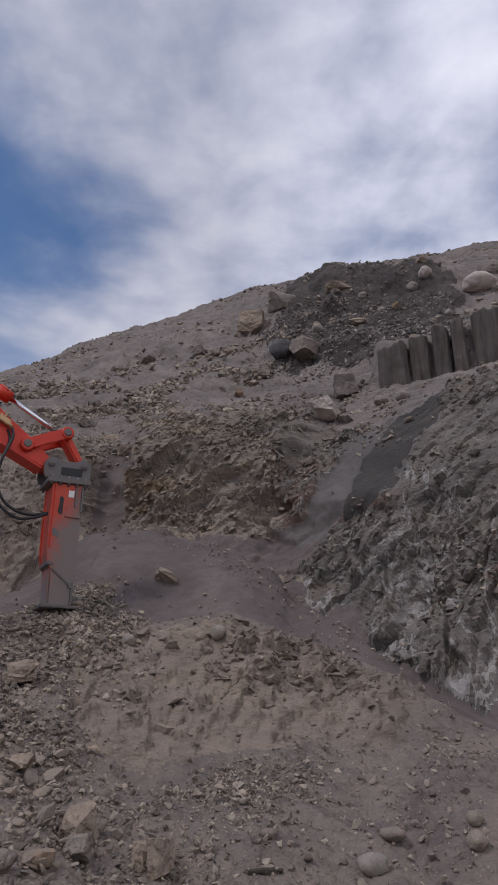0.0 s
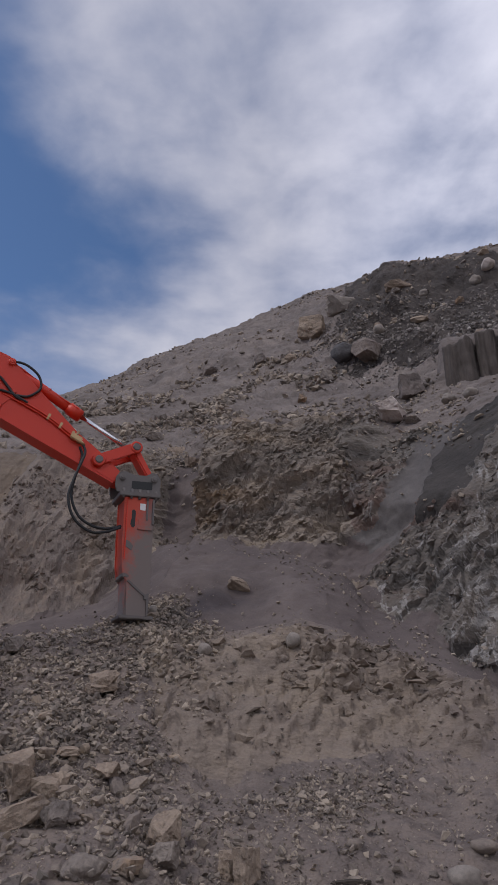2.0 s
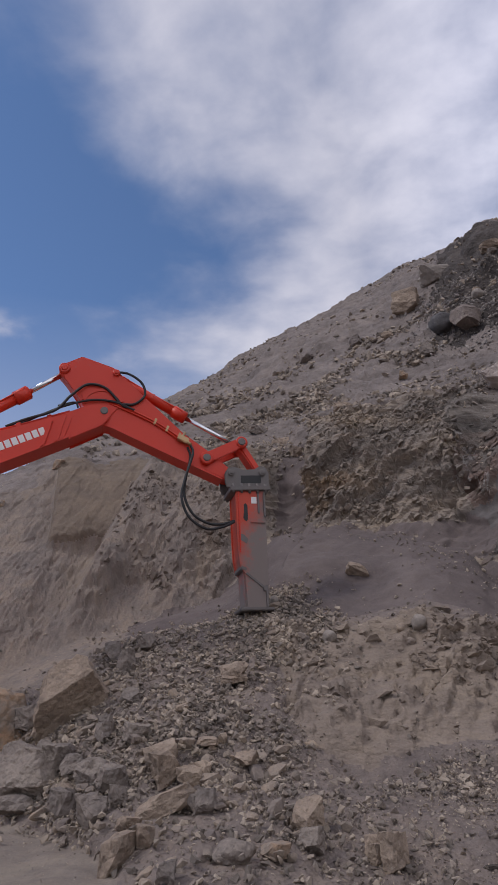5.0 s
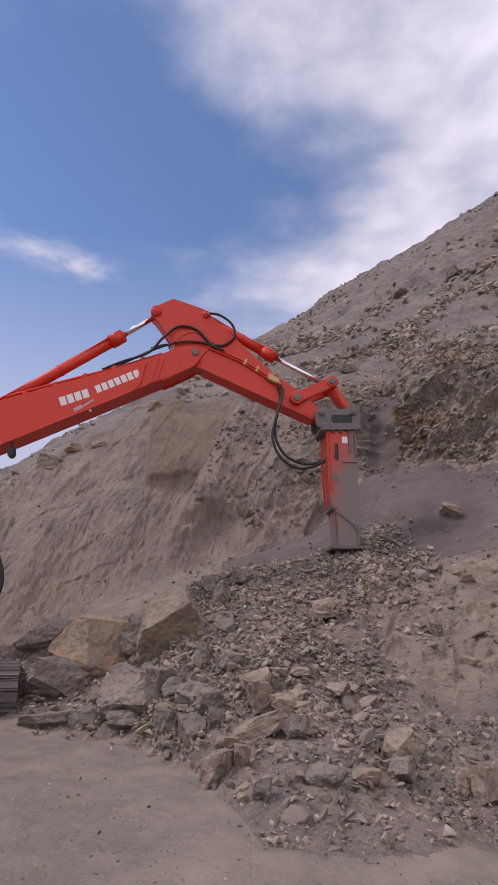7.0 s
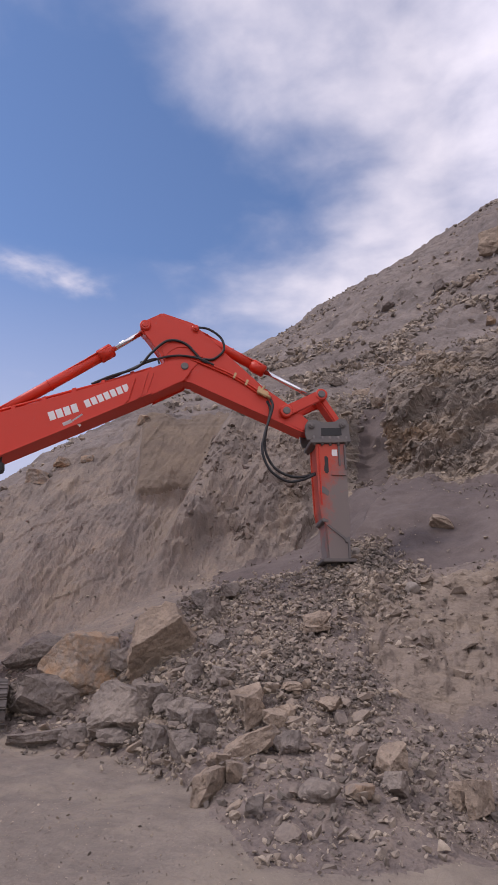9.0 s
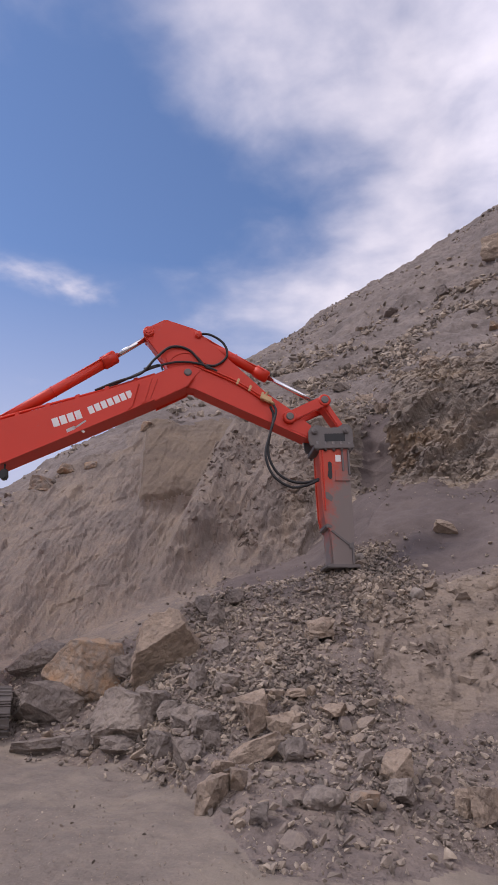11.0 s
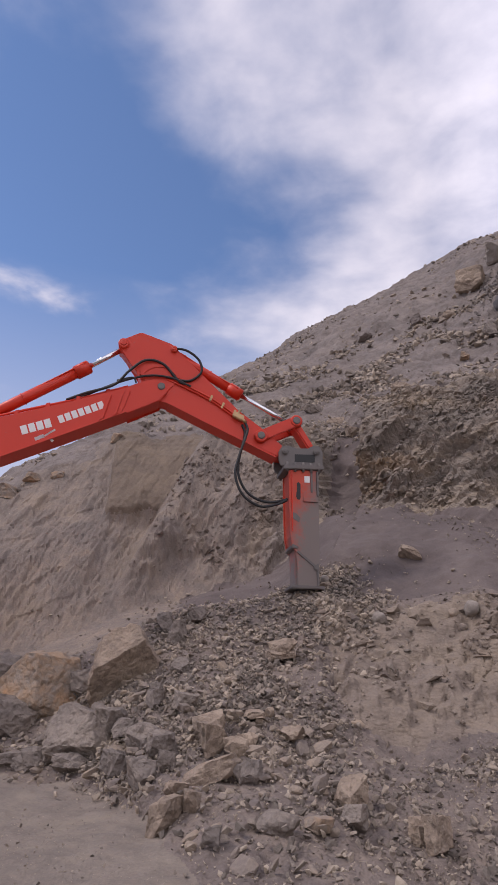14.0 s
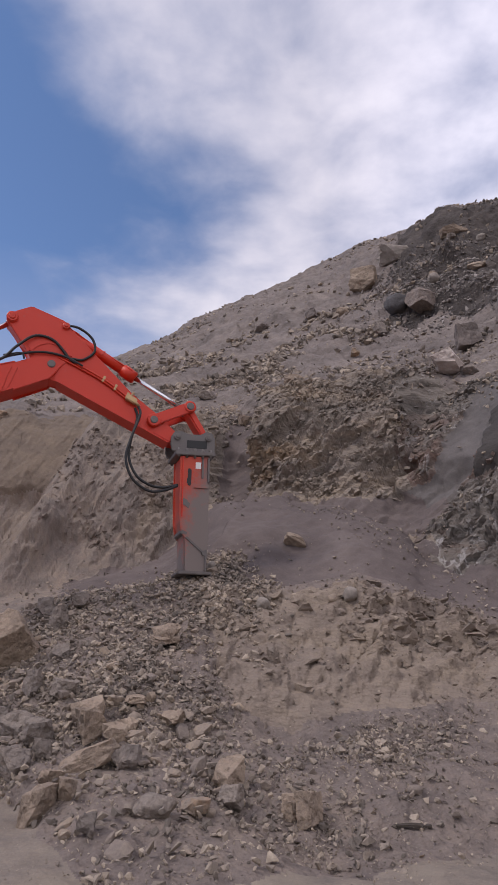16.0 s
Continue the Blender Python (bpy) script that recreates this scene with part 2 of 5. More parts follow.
LIGHT = rough_stone("pale_pinkish_stone", [(0.36, 0.30, 0.265), (0.50, 0.425, 0.38), (0.60, 0.525, 0.475)], 0.9, 0.5, 25)
EARTH = rough_stone("dark_earth", [(0.064, 0.054, 0.048), (0.098, 0.082, 0.073), (0.128, 0.107, 0.094)], 0.6, 0.7, 25, streak=((0, 0, 0), (3.0, 3.0, 0.3)))


def paint(name, color, rough=0.45, metal=0.0, dust=0.35, dust_color=(0.24, 0.20, 0.18), scale=1.6, floor=None):
    """Machine paint or steel under patchy rock dust. floor: (height, depth) below which the dust lies thick."""
    m = bpy.data.materials.new(name)
    m.use_nodes = True
    n, l = nodes_of(m.node_tree)
    out = n.new("ShaderNodeOutputMaterial")
    bs = n.new("ShaderNodeBsdfPrincipled")
    l.new(bs.outputs[0], out.inputs[0])
    tc = n.new("ShaderNodeTexCoord")
    a1 = noise_node(n, l, tc.outputs["Object"], scale, 7.0, 0.65, 0.3)
    a2 = noise_node(n, l, tc.outputs["Object"], scale * 14, 5.0, 0.7)
    k = math_node(n, l, "ADD", math_node(n, l, "MULTIPLY", a1, 0.7), math_node(n, l, "MULTIPLY", a2, 0.3))
    if floor:
        sp = n.new("ShaderNodeSeparateXYZ")
        l.new(tc.outputs["Object"], sp.inputs[0])
        lean = math_node(n, l, "ADD", math_node(n, l, "MULTIPLY", sp.outputs[2], -1.0), math_node(n, l, "MULTIPLY", sp.outputs[0], floor[2]))
        k = math_node(n, l, "ADD", k, math_node(n, l, "MULTIPLY_ADD", lean, floor[1], floor[0]))
    ramp = n.new("ShaderNodeValToRGB")
    ramp.color_ramp.elements[0].position = 0.62 - dust * 0.4
    ramp.color_ramp.elements[1].position = 0.86 - dust * 0.2
    l.new(k, ramp.inputs[0])
    mx = n.new("ShaderNodeMix")
    mx.data_type = "RGBA"
    mx.inputs[6].default_value = (*color, 1)
    mx.inputs[7].default_value = (*dust_color, 1)
    l.new(ramp.outputs[0], mx.inputs["Factor"])
    l.new(mx.outputs[2], bs.inputs["Base Color"])
    bs.inputs["Metallic"].default_value = metal
    rr = n.new("ShaderNodeMapRange")
    rr.inputs["To Min"].default_value, rr.inputs["To Max"].default_value = rough, 0.9
    l.new(ramp.outputs[0], rr.inputs["Value"])
    l.new(rr.outputs[0], bs.inputs["Roughness"])
    bp = n.new("ShaderNodeBump")
    bp.inputs["Strength"].default_value, bp.inputs["Distance"].default_value = 0.12, 0.01
    l.new(a2, bp.inputs["Height"])
    l.new(bp.outputs[0], bs.inputs["Normal"])
    return m


RED = paint("orange_red_paint", (0.64, 0.034, 0.010), 0.46, 0.0, 0.06)
RED_DUST = paint("dusty_breaker_paint", (0.56, 0.06, 0.025), 0.5, 0.0, 0.3, (0.23, 0.19, 0.172), 1.4, floor=(-4.198, 0.18, 3.6))
STEEL = paint("worn_steel", (0.15, 0.14, 0.135), 0.55, 0.35, 0.55, (0.235, 0.20, 0.182))
CHROME = paint("chrome_rod", (0.75, 0.75, 0.76), 0.16, 1.0, 0.02)
# black of hoses and lamp, also of the shade painted in the breaker's openings
RUBBER_AND_SHADE = paint("black_rubber_and_shade", (0.016, 0.016, 0.017), 0.55, 0.0, 0.12)
TRACK = paint("track_steel", (0.13, 0.118, 0.11), 0.55, 0.4, 0.6)
BRASS = paint("brass_fitting", (0.45, 0.30, 0.16), 0.4, 0.8, 0.2)
WHITE = paint("white_decal", (0.78, 0.76, 0.74), 0.5, 0.0, 0.12)
GLASS = paint("dark_cab_glass", (0.02, 0.025, 0.03), 0.08, 0.0, 0.1)


# ---- noise for the ground ----
def hashed(ix, iy, iz, seed):
    h = (ix.astype(np.int64) * 73856093) ^ (iy.astype(np.int64) * 19349663) ^ (iz.astype(np.int64) * 83492791) ^ (seed * 2654435761)
    h = (h ^ (h >> 13)) * 1274126177
    h = h & 0xFFFFFFFF
    h = (h ^ (h >> 16)) * 2246822519 & 0xFFFFFFFF
    h = h ^ (h >> 15)
    return (h & 0xFFFFFF).astype(np.float32) / 0xFFFFFF


def value_noise(p, seed):
    c = np.floor(p)
    f = p - c
    f = f * f * (3 - 2 * f)
    c = c.astype(np.int64)
    out = 0
    for dx in (0, 1):
        wx = f[:, 0] if dx else 1 - f[:, 0]
        for dy in (0, 1):
            wy = f[:, 1] if dy else 1 - f[:, 1]
            for dz in (0, 1):
                wz = f[:, 2] if dz else 1 - f[:, 2]
                out = out + wx * wy * wz * hashed(c[:, 0] + dx, c[:, 1] + dy, c[:, 2] + dz, seed)
    return out * 2 - 1


def fbm(p, size, octaves, seed, gain=0.5):
    out, amp = 0, 1.0
    q = p / size
    for o in range(octaves):
        out = out + amp * value_noise(q, seed + o)
        q, amp = q * 2.03, amp * gain
    return out


def facets(p, size, seed, tilt=1.0, sharp=90.0):
    """Broken rock: each cell of a jittered lattice is one tilted plane; worn edges join them."""
    q = p / size
    c = np.floor(q).astype(np.int64)
    total = np.zeros(len(q))
    h = np.zeros(len(q))
    for dx in (-1, 0, 1):
        for dy in (-1, 0, 1):
            for dz in (-1, 0, 1):
                x, y, z = c[:, 0] + dx, c[:, 1] + dy, c[:, 2] + dz
                r = [hashed(x, y, z, seed + k) for k in range(3)]
                d = np.stack([q[:, 0] - x - r[0], q[:, 1] - y - r[1], q[:, 2] - z - r[2]], 1)
                dd = (d * d).sum(1)
                g = [hashed(x, y, z, seed + 7 + k) * 2 - 1 for k in range(3)]
                v = (r[0] * 2 - 1) * 0.5 + tilt * (d[:, 0] * g[0] + d[:, 1] * g[1] + d[:, 2] * g[2])
                near_w = np.exp(-sharp * dd.astype(np.float64))
                total += near_w
                h += near_w * v
    return (h / (total + 1e-280)).astype(np.float32)


# ---- the ground: road, spoil heap, cut and hillside as one sheet ----
# Lines that run across the slope, from the road up: bearing in degrees to the right of ahead, distance, height.
TOE = [(-60, 13, .6), (-44, 12.6, .42), (-40, 11.4, .35), (-33, 9.9, .25), (-28, 7.9, .15), (-24, 6.3, .08), (-18, 5.6, 0), (-8, 6.2, 0), (0, 7.2, 0), (10, 7.5, 0), (20, 7.6, 0), (60, 8, 0)]
BANK = [(-60, 14, 1.0), (-44, 13.2, .75), (-36, 12, .9), (-28, 10, .9), (-20, 9, .75), (-12, 9.8, .85), (0, 10.5, .9), (10, 10.6, 1.0), (15, 10.7, 1.05), (20, 11.0, 1.05), (60, 12, 1.4)]
CREST = [(-60, 15, 1.5), (-44, 14.5, 1.5), (-36, 14.5, 2.05), (-30, 14.3, 2.7), (-25, 14.2, 3.1), (-16, 14, 3.38), (-10, 13.3, 3.15), (-2, 13, 3.1), (3, 13.2, 2.85), (9.7, 13.1, 2.5), (14, 12.7, 1.9), (19, 12.0, 1.3), (60, 13, 1.7)]
FOOT = [(-60, 16.5, 1.7), (-45, 16.5, 1.7), (-38, 17, 2.4), (-31, 17.5, 3.3), (-24, 18, 3.85), (-19, 18.7, 4.6), (-16, 19.6, 5.8), (-14, 20.6, 7.5), (-12, 20, 7.1), (-10, 19, 6.25), (-4.6, 18.5, 5.8), (-1.6, 17.8, 5.3), (1.4, 17.5, 5.0), (2.6, 16.6, 4.1), (7.6, 15.4, 3.5), (12, 14, 2.43), (16, 13.2, 1.83), (19.5, 12.5, 1.36), (60, 13.5, 1.9)]
BENCH = [(-60, 21, 5.0), (-46, 22, 6.5), (-40, 22.5, 8.25), (-33, 23, 10.1), (-25, 23.5, 10.4), (-20, 23.7, 10.5), (-14, 24.3, 11.1), (-11, 23, 11.0), (-8, 22.5, 10.85), (-2, 22.5, 11.1), (3, 22.5, 11.05), (6.4, 21.5, 10.7), (12.8, 20.5, 10.65), (19, 19.5, 10.9), (22.6, 19.3, 10.9), (60, 20, 11)]
SHELF = [(-60, 26, 6.2), (-46, 27, 7.75), (-40, 28, 10.15), (-33, 30, 13.1), (-23, 31, 15.1), (-13, 31.5, 16.95), (0, 31, 18.1), (7, 30, 17.95), (12, 29, 17.55), (18, 27.5, 15.9), (24, 26.5, 15.6), (60, 27, 16)]
BROW = [(-60, 35, 7.5), (-46, 36, 9.8), (-33.4, 40, 17.3), (-23, 42, 21.6), (-13, 43, 26.4), (0, 42, 30.4), (5.9, 38, 29.4), (8.7, 37, 29.7), (12.5, 37, 29.5), (18, 37, 28.6), (20.5, 36, 26.0), (24.5, 35, 24.5), (60, 37, 26)]
RIDGE = [(-60, 45, 8.6), (-46, 46, 12.2), (-33.4, 52, 22.2), (-23.3, 56, 29.4), (-13.6, 58, 36.8), (-8, 57, 38.6), (-0.3, 55, 40.9), (8.7, 48, 37.6), (18.7, 52, 40.6), (25.3, 52, 40.3), (60, 52, 38)]
LINES = [TOE, BANK, CREST, FOOT, BENCH, SHELF, BROW, RIDGE]

AZ = np.concatenate([np.linspace(-180, -50, 40, endpoint=False), np.arange(-50, 29, 0.125), np.linspace(29, 180, 46)])
RR = np.concatenate([np.linspace(0.0, 5, 40, endpoint=False), np.arange(5, 14.5, 0.05), np.arange(14.5, 25, 0.036), np.arange(25, 62, 0.13), 62 * 1.12 ** np.arange(0, 36)])
NA, NR = len(AZ), len(RR)


def along(line, k):
    t = np.array(line, float)
    q = np.arange(-180, 180.01, 0.25)
    v = np.interp(q, t[:, 0], t[:, k])
    w = np.exp(-0.5 * (np.arange(-10, 11) * 0.25 / 0.7) ** 2)
    v = np.convolve(np.pad(v, 10, mode="edge"), w / w.sum(), mode="valid")
    return np.interp(AZ, q, v)


line_r = np.stack([along(L, 1) for L in LINES])
line_z = np.stack([along(L, 2) for L in LINES])
fade = np.clip((115 - np.abs(AZ)) / 50, 0, 1)
fade = fade * fade * (3 - 2 * fade)
Z0 = np.zeros((NA, NR))
ZONE = np.zeros((NA, NR))
for i in range(NA):
    rr = np.concatenate([[0, 3.0], line_r[:, i], [95, 420, 4200]])
    zz = np.concatenate([[0, 0], line_z[:, i], [line_z[-1, i] + 5, 30, 0]]) * fade[i]
    Z0[i] = np.interp(RR, rr, zz)
    ZONE[i] = np.interp(RR, rr, np.arange(len(rr)) - 1.0)
# the earth bank stands on the slope as a step
step_k = np.clip((AZ - 12.0) / 1.0, 0, 1) * np.clip((60 - AZ) / 20, 0, 1)
rise = np.clip((RR - 24.9) / 0.8, 0, 1) * np.clip((30.5 - RR) / 4.5, 0, 1)
Z0 += 1.75 * step_k[:, None] * rise[None, :]
w = np.exp(-0.5 * (np.arange(-8, 9) / 2.5) ** 2)
w /= w.sum()
Z0 = np.apply_along_axis(lambda c: np.convolve(np.pad(c, 8, mode="edge"), w, mode="valid"), 1, Z0)
A, Rg = np.meshgrid(np.radians(AZ), RR, indexing="ij")
base = np.stack([np.sin(A) * Rg, np.cos(A) * Rg, Z0], 2)
du = np.gradient(base, axis=0)
dv = np.gradient(base, axis=1)
NRM = np.cross(dv, du)
NRM /= np.linalg.norm(NRM, axis=2)[:, :, None] + 1e-9
NRM *= np.sign(NRM[:, :, 2:3] + 1e-9)
P = base.reshape(-1, 3).astype(np.float32)
AZF, RF = np.degrees(A).ravel(), Rg.ravel()
near = (np.abs(AZF + 10) < 42) & (RF > 4.5) & (RF < 70)
jig = np.zeros(len(P))
jig[near] = fbm(P[near], 1.2, 4, 50) * 0.11
zone = ZONE.ravel() + jig            # 1 road | 1..3 heap | 3..4 scree | 4..5 cut | 5.. hillside


def band(lo, hi, soft=0.25):
    return np.clip((zone - lo) / soft + 0.5, 0, 1) * np.clip((hi - zone) / soft + 0.5, 0, 1)


def sector(lo, hi, soft=3.0):
    return np.clip((AZF - lo) / soft + 0.5, 0, 1) * np.clip((hi - AZF) / soft + 0.5, 0, 1)


# steps of the cut: a slanting ridge beside the tan slab, the flank of the middle rock, the chute
height_k = np.clip(zone - 4, 0, 1)


def stepped(x, soft):
    t = np.clip(x / soft + 0.5, 0, 1)
    return t * t * (3 - 2 * t)


wob = jig * 6
ridge = stepped(AZF + wob - (-33 + 8.5 * height_k), 1.1) * (1 - stepped(AZF + wob * 0.5 + 16.5, 4.0))
flank = stepped(AZF + wob * 0.6 + 11.4 - 1.9 * height_k, 1.0) * (1 - stepped(AZF + wob * 0.5 - (-2.2 + 9.5 * height_k), 2.0))
chute = stepped(AZF + wob * 0.7 - (-0.9 + 12.6 * height_k), 1.0) * (1 - stepped(AZF + wob * 0.5 - (2.2 + 12.6 * height_k), 0.9))
plate = stepped(AZF + wob * 0.3 - (2.2 + 12.6 * height_k), 0.9) * (1 - stepped(AZF + wob * 0.2 - (3.4 + 16.0 * height_k), 0.8)) * stepped(height_k - 0.46, 0.12)
slab = stepped(AZF + wob * 0.25 - (-34.2 + 0.8 * height_k), 0.7) * (1 - ridge) * stepped(zone - 4.5 - jig * 0.3, 0.12)
gully = stepped(AZF + wob * 0.3 + 15.0 - 2.2 * height_k, 2.4) * (1 - stepped(AZF + wob * 0.35 + 11.6 - 1.9 * height_k, 0.8)) * stepped(5.25 - zone, 0.5)
cone = stepped(AZF + wob * 0.25 - (-16.5 + 8.0 * np.clip((zone - 3.1) / 0.85, 0, 1)), 0.9) * (1 - stepped(AZF - 4.0, 14.0)) * band(3.4, 4.05, 0.4)
STEPS = band(4, 5, 0.35) * (slab * 0.40 + (ridge * 0.65 + flank * 0.95) * stepped(height_k - 0.22, 0.44) - chute * 0.12) - band(3.9, 5.2, 0.4) * gully * 0.75 + cone * 0.5
ca, sa = math.cos(radians(38)), math.sin(radians(38))
D = np.zeros(len(P), np.float32)
idx = np.nonzero(near)[0]
q = P[idx]
arc = (np.radians(AZF[idx]) * 17.0).astype(np.float32)
back_ = RF[idx].astype(np.float32)
dip = np.stack([(arc * ca + q[:, 2] * sa) * 0.6, back_ * 0.8, (-arc * sa + q[:, 2] * ca) * 1.5], 1)
soft_rock = sector(-60, -20, 9)[idx]
cut = band(4, 5)[idx]
wall = fbm(q, 3.0, 5, 3) * 0.25 + facets(dip, 1.6, 11) * 0.22 + facets(dip, 0.62, 31) * 0.17 + facets(dip, 0.25, 61) * 0.085
along_bed = arc * 0.61 + q[:, 2] * 0.79


def beds(period, seed, warp):
    """Ledges of layered rock: each bed juts out over the one below, and breaks off along its length."""
    v = (-arc * 0.79 + q[:, 2] * 0.61 + fbm(q, 1.8, 4, seed) * warp) / period
    k = np.floor(v)
    cell = np.floor(along_bed / (period * 2.6) + hashed(k, k * 0, k * 0, seed + 1) * 5 + fbm(q, period * 2, 2, seed + 2) * 0.25)
    own = hashed(k, cell, k * 0, seed + 3)
    return (1 - (v - k)) * (0.35 + 0.65 * own) + own * 0.5 - 0.6


wall = wall + beds(0.66, 301, 0.36) * 0.17 + beds(0.27, 311, 0.2) * 0.06
lean_ = np.stack([arc - q[:, 2] * 0.34, back_, q[:, 2]], 1) * np.array([1.6, 0.3, 0.3], np.float32)
smooth = fbm(lean_, 1.4, 7, 5, 0.5) * 0.125 + fbm(q, 4.0, 3, 9) * 0.22 + facets(lean_, 0.42, 93, 1.0, 30.0) * 0.05 + facets(lean_ * 2.4, 0.42, 97, 1.0, 40.0) * 0.03 + facets(dip, 0.5, 95, 1.0, 60.0) * 0.03
heap = fbm(q, 1.4, 5, 21, 0.5) * 0.16 + facets(q, 0.28, 41) * 0.035
bank_edge = AZF + wob * 0.3 + 17.0 - (2.95 - zone) * 5.5
bank = band(2.2, 3.0, 0.3)[idx] * stepped(bank_edge, 1.5)[idx] * sector(-40, 13, 4)[idx]
groove = np.exp(-(bank_edge / 0.8) ** 2)[idx] * band(2.2, 2.9, 0.3)[idx]
hill = fbm(q, 4.0, 7, 71, 0.6) * 0.40 + facets(q, 0.9, 81) * 0.09 + facets(q, 0.4, 85) * 0.055
scarp_k = band(6, 7, 0.3)[idx] * sector(3, 20, 3)[idx]
D[idx] = (cut * (wall * (1 - soft_rock) + smooth * soft_rock) + band(1, 3)[idx] * (heap + bank * (fbm(q, 1.3, 5, 105) * 0.17 + facets(q, 0.9, 101) * 0.13 + facets(dip, 0.4, 111) * 0.08 + facets(dip, 0.16, 113) * 0.03) - groove * 0.16) + band(3, 4)[idx] * (fbm(q, 1.8, 5, 121) * 0.10)
          + band(5, 12)[idx] * hill * np.clip(RF[idx] / 30, 0.5, 1) + scarp_k * (fbm(q, 1.5, 5, 131) * 0.4) + band(-2, 1)[idx] * (fbm(q, 1.2, 5, 141, 0.6) * 0.045))
D[idx] = D[idx] * (1 - 0.65 * chute[idx] * cut) * (1 - 0.8 * plate[idx] * cut) * (1 - 0.6 * slab[idx] * cut) * (1 - 0.85 * gully[idx] * cut) + STEPS[idx]
far = RF >= 62
D[far] = fbm(P[far], 30.0, 4, 151) * 1.5 * np.clip((RF[far] - 62) / 60, 0, 1)
GROUND = (P + NRM.reshape(-1, 3) * D[:, None]).astype(np.float32)


def mesh_from(name, verts, quads, mats, smooth=False):
    me = bpy.data.meshes.new(name)
    me.from_pydata(verts.tolist(), [], quads.tolist())
    for m in mats:
        me.materials.append(m)
    if smooth:
        me.polygons.foreach_set("use_smooth", np.ones(len(me.polygons), bool))
    me.update()
    return me


ii, jj = np.meshgrid(np.arange(NA), np.arange(NR - 1), indexing="ij")
ni = (ii + 1) % NA
QUADS = np.stack([ii * NR + jj, ni * NR + jj, ni * NR + jj + 1, ii * NR + jj + 1], 2).reshape(-1, 4)[:, ::-1]
QUADS = QUADS[(ii < NA - 1).ravel()]
zq, aq = zone[QUADS].mean(1), AZF[QUADS].mean(1) + jig[QUADS].mean(1) * 14
rq = RF[QUADS].mean(1)
is_slab = slab[QUADS].mean(1) > 0.5
is_bank = (zq > 2.1) & (zq < 2.95) & (bank_edge[QUADS].mean(1) > 0) & (aq < 12)
is_gully = (zq > 4) & (zq <= 5.1) & (gully[QUADS].mean(1) > 0.5)
is_low_fan = (zq > 4) & (zq <= 4.3) & (chute[QUADS].mean(1) > 0.5)
is_fan = (zq > 4.3) & (zq <= 5) & (chute[QUADS].mean(1) > 0.5)
is_plate = (zq > 4) & (zq <= 5) & (plate[QUADS].mean(1) > 0.5) & ~is_fan & ~is_low_fan
is_scarp = (zq > 6.0) & (zq < 7.05) & (aq > 3.5) & (aq < 20.5)
PIECES = [
    ("road", zq <= 1, ROAD, "dusty beige dirt road strewn with small stones", "road"),
    ("ground_bank", is_bank, BANK_ROCK, "soft tan rock bank at the front of the heap", "ground"),
    ("ground_heap", (zq > 1) & (zq <= 3.1) & ~is_bank, HEAP, "grey brown heap of broken rock beside the road", "ground"),
    ("ground_scree", ((zq > 3.1) & (zq <= 4) & (aq > -27)) | is_gully | is_low_fan, SCREE, "smooth dusty scree below the cut rock", "ground"),
    ("wall_slab", (zq > 4) & (zq <= 5) & (aq <= -15) & is_slab & ~is_gully, FACE_TAN, "smooth tan rock slab in the cut face", "rock face"),
    ("wall_west", (zq > 3.1 + 0.9 * (aq > -27)) & (zq <= 5) & (aq <= -15) & ~is_slab & ~is_gully, FACE_L, "pale tan and grey cut rock face", "rock face"),
    ("wall_north", (zq > 4) & (zq <= 5) & (aq > -15) & (aq <= 3.5) & ~is_fan & ~is_low_fan & ~is_gully & ~is_plate, FACE_M, "olive and ochre broken rock face above scree", "rock face"),
    ("wall_east", (zq > 4) & (zq <= 5) & (aq > 3.5) & ~is_fan & ~is_low_fan & ~is_plate, FACE_R, "dark slanting rock face with pale veins", "rock face"),
    ("wall_plate", is_plate, DARK_SLAB, "smooth dark rock slab above the veined face", "rock face"),
    ("ground_fan", is_fan, GREY_FAN, "smooth grey chute of fine debris in the rock face", "ground"),
    ("ground_scarp", is_scarp, SCARP, "dark gravel scarp below the ridge", "ground"),
    ("ground_hillside", (zq > 5) & ~is_scarp & ~is_gully, HILL, "grey brown stony hillside rising to the ridge", "ground"),
]
for nm, mask, mat, label, cat in PIECES:
    f = QUADS[mask]
    used, inv = np.unique(f, return_inverse=True)
    tagged(new(nm, mesh_from(nm, GROUND[used], inv.reshape(-1, 4), [mat], not nm.startswith("wall"))), label, cat, kind="structure")


# ---- helpers for things ----
def part(name, bm, material, parent=None, label=""):
    me = bpy.data.meshes.new(name)
    bmesh.ops.recalc_face_normals(bm, faces=bm.faces)
    bm.to_mesh(me)
    bm.free()
    me.materials.append(material)
    ob = new(name, me)
    ob.parent = parent
    if label:
        ob["label"] = label
    return ob


def prism(points, y0, y1, bevel=0.02):
    """A plate or box girder: a side outline (x, z), from y0 to y1, with its edges eased."""
    bm = bmesh.new()
    lo = [bm.verts.new((x, y0, z)) for x, z in points]
    hi = [bm.verts.new((x, y1, z)) for x, z in points]
    bm.faces.new(lo)
    bm.faces.new(hi[::-1])
    for k in range(len(points)):
        j = (k + 1) % len(points)
        bm.faces.new((lo[k], hi[k], hi[j], lo[j]))
    if bevel:
        bmesh.ops.bevel(bm, geom=list(bm.edges), offset=bevel, segments=2, affect="EDGES", clamp_overlap=True)
    return bm


